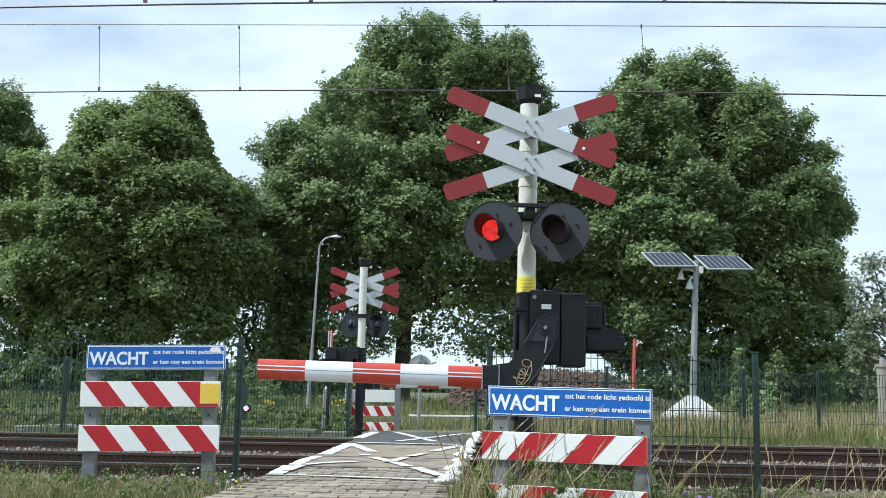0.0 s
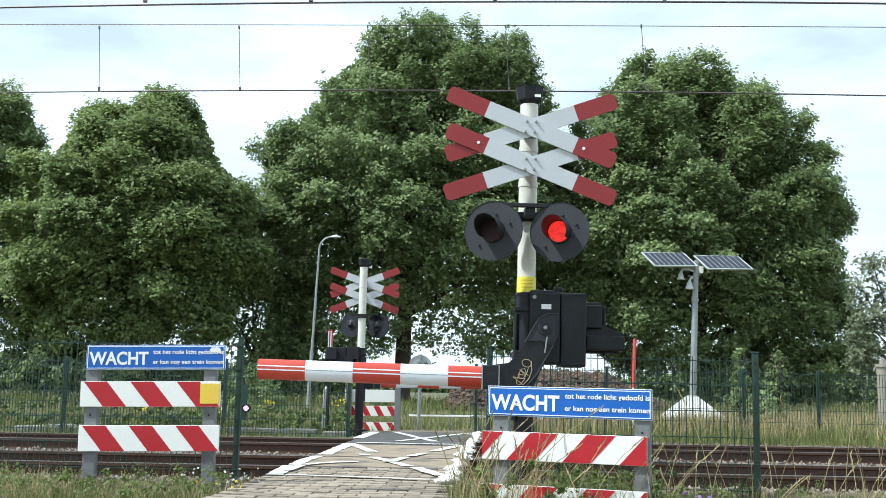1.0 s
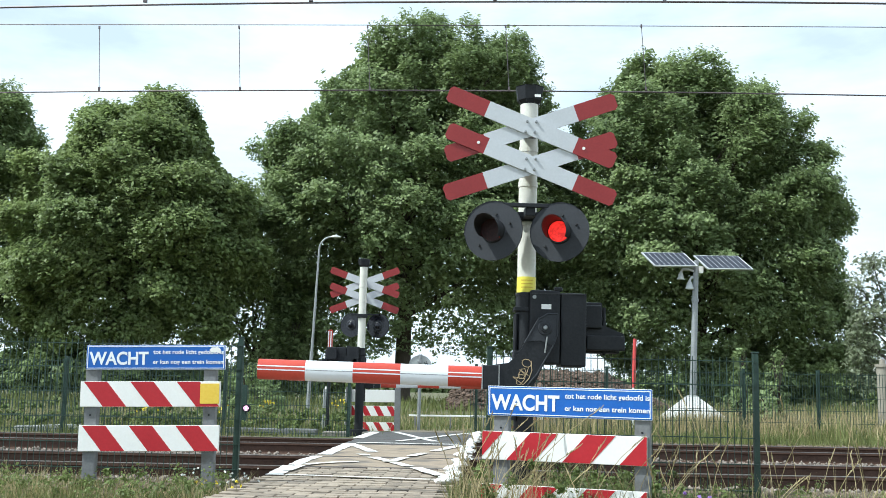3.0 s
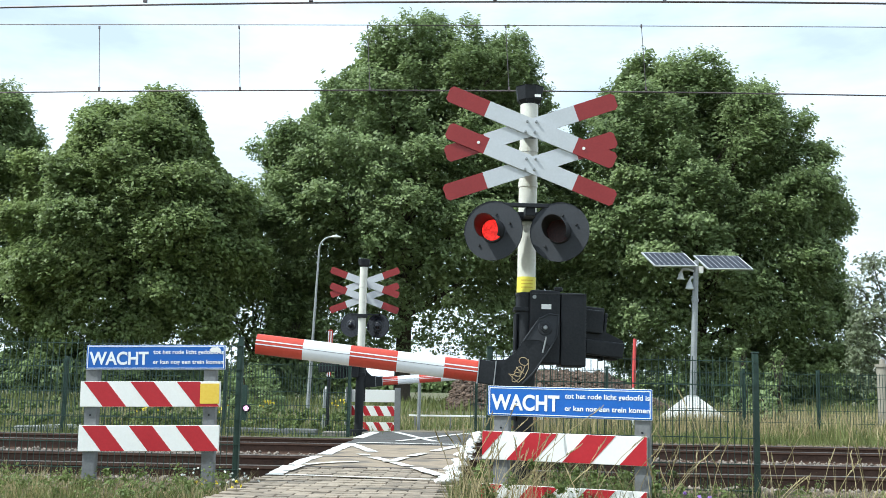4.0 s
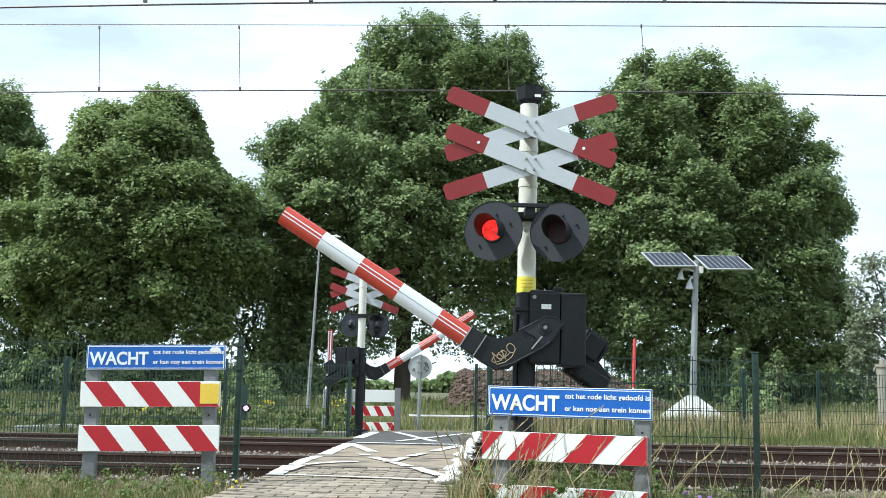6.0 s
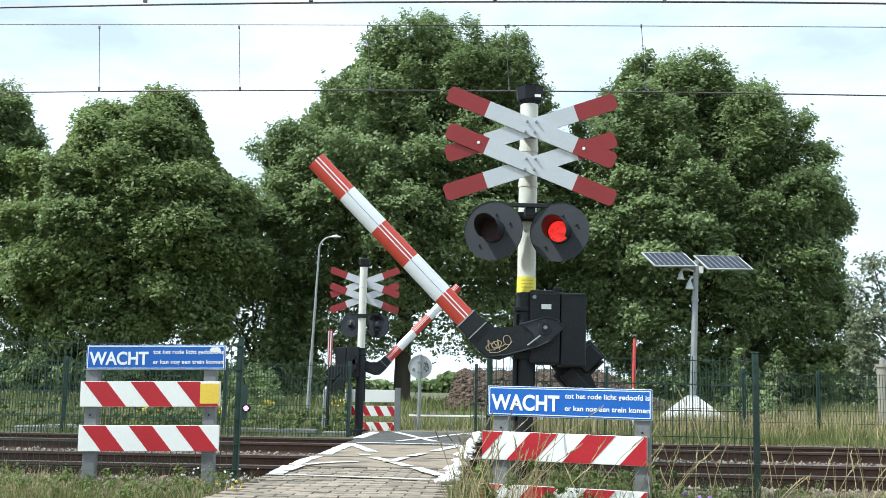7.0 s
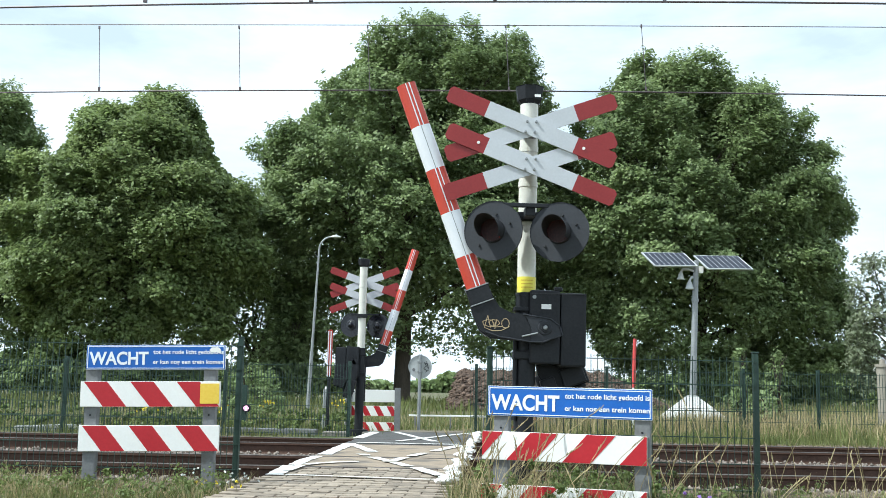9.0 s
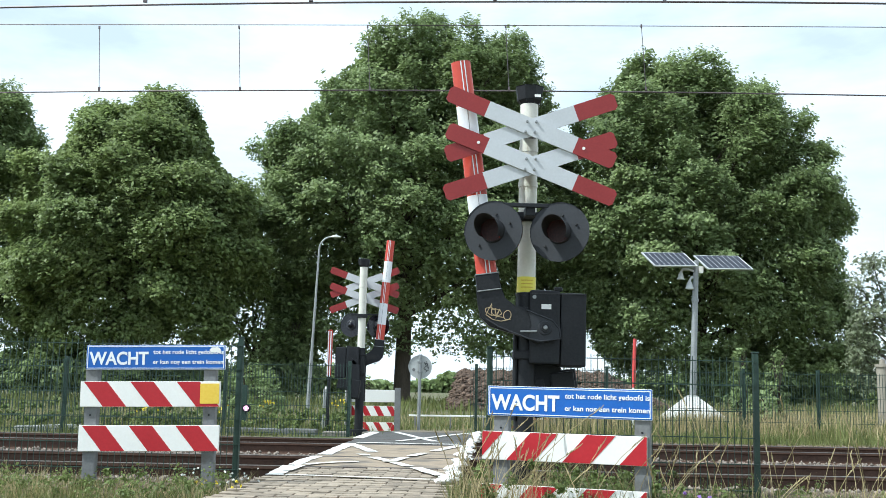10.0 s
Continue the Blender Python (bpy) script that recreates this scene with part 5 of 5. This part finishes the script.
def shoulder():
    """Loose stones spilled on the verge before the tracks."""
    rng = np.random.default_rng(8)
    n = 8500
    x, y = rng.uniform(1.0, 4.6, n), rng.uniform(6.6, 8.3, n)
    m = 5200
    x = np.concatenate([x, rng.uniform(-5.0, -1.5, m)])
    y = np.concatenate([y, rng.uniform(7.3, 8.4, m)])
    far = 7000
    x = np.concatenate([x, rng.uniform(1.0, 10.5, far)])
    y = np.concatenate([y, rng.uniform(15.7, 17.3, far)])
    octa = np.array([(1, 0, 0), (0, 1, 0), (-1, 0, 0), (0, -1, 0), (0, 0, 1), (0, 0, -1)], float)
    tri = np.array([(0, 1, 4), (1, 2, 4), (2, 3, 4), (3, 0, 4), (1, 0, 5), (2, 1, 5), (3, 2, 5), (0, 3, 5)])
    v = octa[None] * rng.uniform(0.6, 1.3, (len(x), 6, 1)) * rng.uniform(0.008, 0.027, (len(x), 1, 1))
    v[..., 0] += x[:, None]
    v[..., 1] += y[:, None]
    v[..., 2] += -0.065
    f = (tri[None] + (np.arange(len(x)) * 6)[:, None, None]).reshape(-1, 3)
    st = bulk("spilled_ballast", v.reshape(-1, 3), f, M_VERGE)
    tagged(st, "brown stones and clods spilled along the verges", "ballast", kind="stuff")


shoulder()


tree(-5, 72, [(2.4, -15, -7), (1.6, -16, -5.5), (0.3, -16, -5.5)], 14000, 0.24, "pale green field edge in the distance", 49, n=50, r=(0.5, 1.0), trunk_r=0.08, name="shrub", group=BRUSH, depth=0.12, leaf=M_LEAF_LIGHT)
tree(24, 64, [(2.4, 14, 30), (1.7, 12, 34), (0.4, 12, 34)], 40000, 0.24, "low dark hedge in the distance", 39, n=60, r=(0.6, 1.1), trunk_r=0.08, name="shrub", group=BRUSH, depth=0.12)
tree(-24, 62, [(2.6, -32, -18), (1.8, -34, -17), (0.4, -34, -17)], 40000, 0.24, "low dark hedge in the distance", 40, n=60, r=(0.6, 1.1), trunk_r=0.08, name="shrub", group=BRUSH, depth=0.12)


def far_woods():
    rng = np.random.default_rng(77)
    n = 60000
    x = rng.uniform(-260, 260, n)
    top = 4 + 1.6 * np.sin(x * 0.05) + 1.2 * np.sin(x * 0.21 + 1) + 0.8 * np.sin(x * 0.6)
    c = np.stack([x, 330 + rng.uniform(-6, 6, n), rng.random(n) * top], 1)
    v, f = leaves(c, np.full(n, 1.0), n, 2.2, rng)
    ob = bulk("far_woods", v, f, M_LEAF)
    tagged(ob, "distant line of low green woods", "woods", kind="stuff")


far_woods()


# ---- grass and weeds ----
def sward(name, n, xr, yr, hr, w, lean, material, label, seed, keep=None, zbase=-0.08):
    rng = np.random.default_rng(seed)
    x, y = rng.uniform(*xr, n), rng.uniform(*yr, n)
    if keep is not None:
        ok = keep(x, y, rng)
        x, y = x[ok], y[ok]
    patch = np.array([0.5 + 0.5 * noise.noise(Vector((a * 1.3, b * 1.3, seed))) for a, b in zip(x, y)])
    h = rng.uniform(*hr, len(x)) * (0.25 + 1.5 * patch ** 1.6)
    v, f = blades(x, y, np.full(len(x), zbase), h, w, lean * rng.random(len(x)), rng)
    ob = bulk(name, v, f, material)
    tagged(ob, label, "grass", kind="stuff")
    return ob


def off_path(x, y, rng):
    return np.abs(x + 0.66 - (y - 8.3) * 0.048) > 0.74


def near_edge(x, y, rng):
    v = y - 10.15 + x * 0.052
    thin = (x > 1.25) & (rng.random(len(x)) > 0.10) & (y > 6.0)
    thin |= (y > 7.6) & (rng.random(len(x)) > 0.22)
    return off_path(x, y, rng) & ~thin & ((v < -1.75) | ((rng.random(len(x)) < 0.12) & (v < -1.2)))


def beyond(x, y, rng):
    off = np.abs(x + 0.66 - (y - 8.3) * 0.048)
    return ((off > 0.6) | (y > 19.3)) & ~((off < 1.9) & (y < 20.0) & (rng.random(len(x)) > 0.2))


sward("grass", 9000, (-5.2, -1.25), (6.4, 8.7), (0.04, 0.16), 0.007, 0.7, M_GRASS, "short green weedy grass before the notice", 41, near_edge)
sward("dry_grass", 7000, (-5.2, -1.25), (6.4, 8.8), (0.05, 0.2), 0.005, 0.6, M_STRAW, "thin dry grass among the weeds", 42, near_edge)
sward("grass", 22000, (0.05, 4.8), (5.9, 8.5), (0.06, 0.26), 0.007, 0.7, M_GRASS, "green grass round the near notice", 43, near_edge)
sward("dry_grass", 8000, (0.05, 4.8), (5.7, 8.6), (0.10, 0.36), 0.0045, 0.7, M_STRAW, "tall dry grass round the near notice", 44, near_edge)
sward("grass", 30000, (1.2, 14), (16.3, 30), (0.10, 0.40), 0.016, 0.5, M_GRASS, "rough green grass beyond the tracks", 45, beyond)
sward("grass", 30000, (-14, 1.2), (16.6, 30), (0.05, 0.24), 0.016, 0.6, M_GRASS, "short rough grass by the far fence", 50, beyond)
sward("dry_grass", 17000, (1.2, 14), (17.4, 27), (0.2, 0.62), 0.012, 0.5, M_STRAW, "tall straw-coloured grass beyond the tracks", 46, beyond)
sward("dry_grass", 2200, (-14, 1.2), (17.6, 27), (0.15, 0.45), 0.011, 0.5, M_STRAW, "thin straw-coloured grass by the far chicane", 48, beyond)
sward("grass", 12000, (1.0, 12), (15.9, 17.5), (0.05, 0.2), 0.012, 0.6, M_GRASS, "short weedy grass along the far rail", 51)
sward("meadow", 16000, (-30, 30), (29, 60), (0.2, 0.6), 0.05, 0.5, M_GRASS, "distant rough meadow under the trees", 47, None, 0.0)


def weeds(n, xr, yr, size, label, seed, tall=0.16):
    """Broad-leaved weeds in low clumps."""
    rng = np.random.default_rng(seed)
    c = np.stack([rng.uniform(*xr, n), rng.uniform(*yr, n), rng.uniform(-0.05, tall, n) * rng.random(n)], 1)
    ok = np.abs(c[:, 0] + 0.66 - (c[:, 1] - 8.3) * 0.048) > 0.8
    c = c[ok]
    v, f = leaves(c, rng.uniform(0.03, 0.10, len(c)), len(c) * 44, size, rng, shell=0.1)
    v[:, 2] = np.maximum(v[:, 2], -0.09)
    ob = bulk("weeds", v, f, M_WEED)
    tagged(ob, label, "weeds", kind="stuff")


M_WEED = leaf_mat("green_weeds", (0.11, 0.155, 0.045), (0.20, 0.24, 0.08), 0.35)
weeds(170, (-5.0, -1.45), (6.6, 7.8), 0.024, "low bright green weeds before the notice", 71)
weeds(150, (0.2, 1.5), (6.0, 7.8), 0.027, "green leafy weeds under the near notice", 72, 0.30)
weeds(420, (-9.5, -1.4), (17.6, 20.5), 0.06, "leafy green weeds behind the far fence", 74, 0.55)
weeds(50, (1.4, 4.2), (6.3, 7.8), 0.024, "scattered weeds on the stony verge", 73, 0.15)


def seed_stalks():
    """Tall bent grass stalks with seed heads in the foreground."""
    rng = random.Random(51)
    bm = bmesh.new()
    for i in range(125):
        x = rng.choice((rng.uniform(0.1, 0.5), rng.uniform(0.2, 1.4), rng.uniform(1.2, 3.2)))
        y = rng.uniform(5.6, 6.9)
        h = rng.uniform(0.3, 0.62) if i % 6 else rng.uniform(0.6, 0.9)
        a = rng.uniform(-0.5, 0.9)
        b = rng.uniform(-0.3, 0.3)
        pts = [Vector((x + a * h * 0.75 * s ** 2, y + b * h * s ** 2, -0.1 + h * s * (1 - 0.12 * abs(a) * s))) for s in (0, 0.3, 0.55, 0.78, 1.0)]
        for p, q in zip(pts, pts[1:]):
            tube(bm, p, q, 0.0022, 0.0018, n=4, caps=False)
        d = (pts[-1] - pts[-2]).normalized()
        for k in range(6):
            c = pts[-1] - d * 0.018 * k
            side = Vector((rng.uniform(-1, 1), rng.uniform(-1, 1), 0.6)) * 0.012
            tube(bm, c, c + d * 0.022 + side, 0.004, 0.0008, n=4)
    ob = part("seeding_grass", bm, M_STRAW)
    tagged(ob, "tall dry grass stalks with seed heads", "grass", kind="stuff")


seed_stalks()


def flower_patch(name, material, n, xr, yr, zr, size, label, seed, per=7, spread=0.12):
    """Small flower heads on stems, in loose patches."""
    rng = np.random.default_rng(seed)
    k = max(1, n // per)
    px, py, pz = rng.uniform(*xr, k), rng.uniform(*yr, k), rng.uniform(*zr, k)
    idx = rng.integers(0, k, n)
    c = np.stack([px[idx] + rng.normal(size=n) * spread, py[idx] + rng.normal(size=n) * spread, pz[idx] + rng.normal(size=n) * spread * 0.4], 1)
    v, f = leaves(np.repeat(c, 6, 0), np.full(n * 6, size * 0.4), n * 6, size, rng, shell=0.2)
    ob = bulk(name, v, f, material)
    tagged(ob, label, "flowers", kind="stuff")
    sv, sf = blades(c[:, 0], c[:, 1], np.full(n, -0.1), c[:, 2] + 0.1, 0.006, np.full(n, 0.0), rng)
    bulk("stems", sv, sf, M_GRASS, ob)["kind"] = "stuff"


flower_patch("yellow_flowers", M_FLOWER_Y, 55, (-8.5, -1.9), (18.0, 20.5), (0.25, 0.5), 0.05, "yellow ragwort flowers beyond the tracks", 61, 9, 0.1)
flower_patch("white_flowers", M_FLOWER_W, 26, (-2.2, -1.3), (7.5, 8.3), (0.0, 0.09), 0.02, "small white daisies beside the path", 62, 5, 0.08)
flower_patch("violet_flowers", M_FLOWER_P, 7, (0.9, 2.0), (5.9, 6.5), (0.05, 0.3), 0.02, "small violet flowers by the near notice", 63, 3, 0.04)
flower_patch("small_yellow_flowers", M_FLOWER_Y, 16, (-2.0, -1.4), (7.1, 7.6), (-0.04, 0.02), 0.02, "small yellow flowers beside the path", 64, 5, 0.06)


# ---- a small bird that flies through ----
M_BIRD_GREY = mat("blue_grey_feathers", (0.10, 0.115, 0.10), (0.20, 0.215, 0.19), 0.7, scale=40, fine=200, bump=0.1)
M_BIRD_DARK = mat("black_feathers", (0.02, 0.02, 0.022), (0.04, 0.04, 0.045), 0.6, scale=40, fine=200, bump=0.1)
M_BIRD_YELLOW = mat("yellow_breast_feathers", (0.62, 0.55, 0.14), (0.74, 0.68, 0.26), 0.75, scale=40, fine=200, bump=0.1)
M_BIRD_WHITE = mat("white_cheek_feathers", (0.72, 0.74, 0.72), (0.80, 0.82, 0.80), 0.75, scale=40, fine=200, bump=0.1)


def ball(bm, c, sx, sy, sz):
    g = bmesh.ops.create_uvsphere(bm, u_segments=18, v_segments=12, radius=1)
    for v in g["verts"]:
        v.co = Vector((c[0] + v.co.x * sx, c[1] + v.co.y * sy, c[2] + v.co.z * sz))
    return bm


def small_bird():
    """A tit about 13 cm long, beak towards -x."""
    t = thing("bird", pose(9, 2, 0.2), "small tit with yellow breast and grey wings in flight", "bird")
    bm = bmesh.new()
    ball(bm, (0, 0, 0), 0.036, 0.019, 0.019)
    part("body", bm, M_BIRD_GREY, t, "grey-green back", smooth=True)
    bm = bmesh.new()
    ball(bm, (-0.008, 0, -0.004), 0.030, 0.0185, 0.018)
    part("breast", bm, M_BIRD_YELLOW, t, "yellow breast", smooth=True)
    bm = bmesh.new()
    ball(bm, (-0.040, 0, 0.006), 0.016, 0.013, 0.0125)
    head = part("head", bm, M_BIRD_DARK, t, "black cap", smooth=True)
    for sy in (-1, 1):
        bm = bmesh.new()
        ball(bm, (-0.042, sy * 0.006, 0.003), 0.010, 0.008, 0.006)
        part("cheek", bm, M_BIRD_WHITE, head, "white cheek", smooth=True)
    bm = bmesh.new()
    tube(bm, (-0.053, 0, 0.004), (-0.066, 0, 0.003), 0.004, 0.0006, n=8)
    part("beak", bm, M_BIRD_DARK, head)
    wings = []
    for sy in (-1, 1):
        bm = bmesh.new()
        o = [(-0.014, 0.0), (-0.016, 0.022), (-0.006, 0.048), (0.010, 0.066), (0.022, 0.060), (0.026, 0.038), (0.022, 0.016), (0.018, 0.0)]
        lo = [bm.verts.new((x, sy * y, -0.001)) for x, y in o]
        hi = [bm.verts.new((x, sy * y, 0.0018)) for x, y in o]
        bm.faces.new(lo)
        bm.faces.new(hi[::-1])
        for i in range(len(o)):
            j = (i + 1) % len(o)
            bm.faces.new((lo[i], hi[i], hi[j], lo[j]))
        w = part("wing", bm, M_BIRD_GREY, t, "blue-grey wing")
        wings.append((w, sy))
    for a in (-7, 7):
        bm = bmesh.new()
        box(bm, 0.0, 0.052, -0.0055, 0.0055, -0.001, 0.001, 0.0008)
        ob = part("tail_feather", bm, M_BIRD_GREY, t, "forked grey tail feather")
        ob.matrix_basis = pose(0.030, 0, 0.0, 0, 8, a)
    return t, wings


BIRD, WINGS = small_bird()


def motions():
    walk(BIRD, [(0.0, pose(3.6, 1.2, -0.04)), (9.2, pose(3.6, 1.2, -0.04)), (9.3, pose(2.024, 2.700, 0.574, 0, 10, -10)), (9.4, pose(1.462, 2.750, 0.711, 15, 12, -4)), (9.5, pose(0.827, 2.900, 0.855, 32, 10, 4)), (9.6, pose(0.107, 3.200, 1.052, 8, 4, 8)), (9.7, pose(-0.460, 3.400, 1.196, 0, 12, 4)), (9.8, pose(-1.430, 3.500, 1.357, 0, 12, 0)), (9.9, pose(-2.521, 3.500, 1.532, 0, 10, 0)), (10.0, pose(-4.5, 3.5, 2.0))])
    for w, sy in WINGS:
        folded, up, down = pose(0.004, sy * 0.016, 0.006, 0, 0, -sy * 72), pose(0, sy * 0.014, 0.010, sy * 14, 0, -sy * 64), pose(0, sy * 0.014, 0.002, -sy * 34, 0, -sy * 22)
        walk(w, [(0.0, folded), (9.2, folded), (9.3, up), (9.4, down), (9.5, up), (9.6, folded), (9.7, up), (9.8, down), (9.9, up), (10.0, folded)])
    for arm, turn, px, pz in zip(BOOMS, (BOOM_TURN, FAR_TURN), (0.118, 0.082), (1.146, 1.164)):
        walk(arm, [(s, pose(px, -0.16, pz, 0, a, 0)) for s, a in turn])
    # added discs slide before and behind the steady lenses to imitate their flashing
    for sh, lit in FLASH_DISCS:
        shut, away = pose(0, -0.036, 0), pose(0, -0.014, 0)
        rows = [(0.0, away if lit[0][0] <= 0.0 else shut)]
        for a, b in lit:
            if a > 0:
                rows += [(a - 0.034, shut), (a, away)]
            rows += [(b - 0.034, away), (b, shut)]
        rows.append((10.0, shut))
        walk(sh, rows)


build_pavers()
motions()
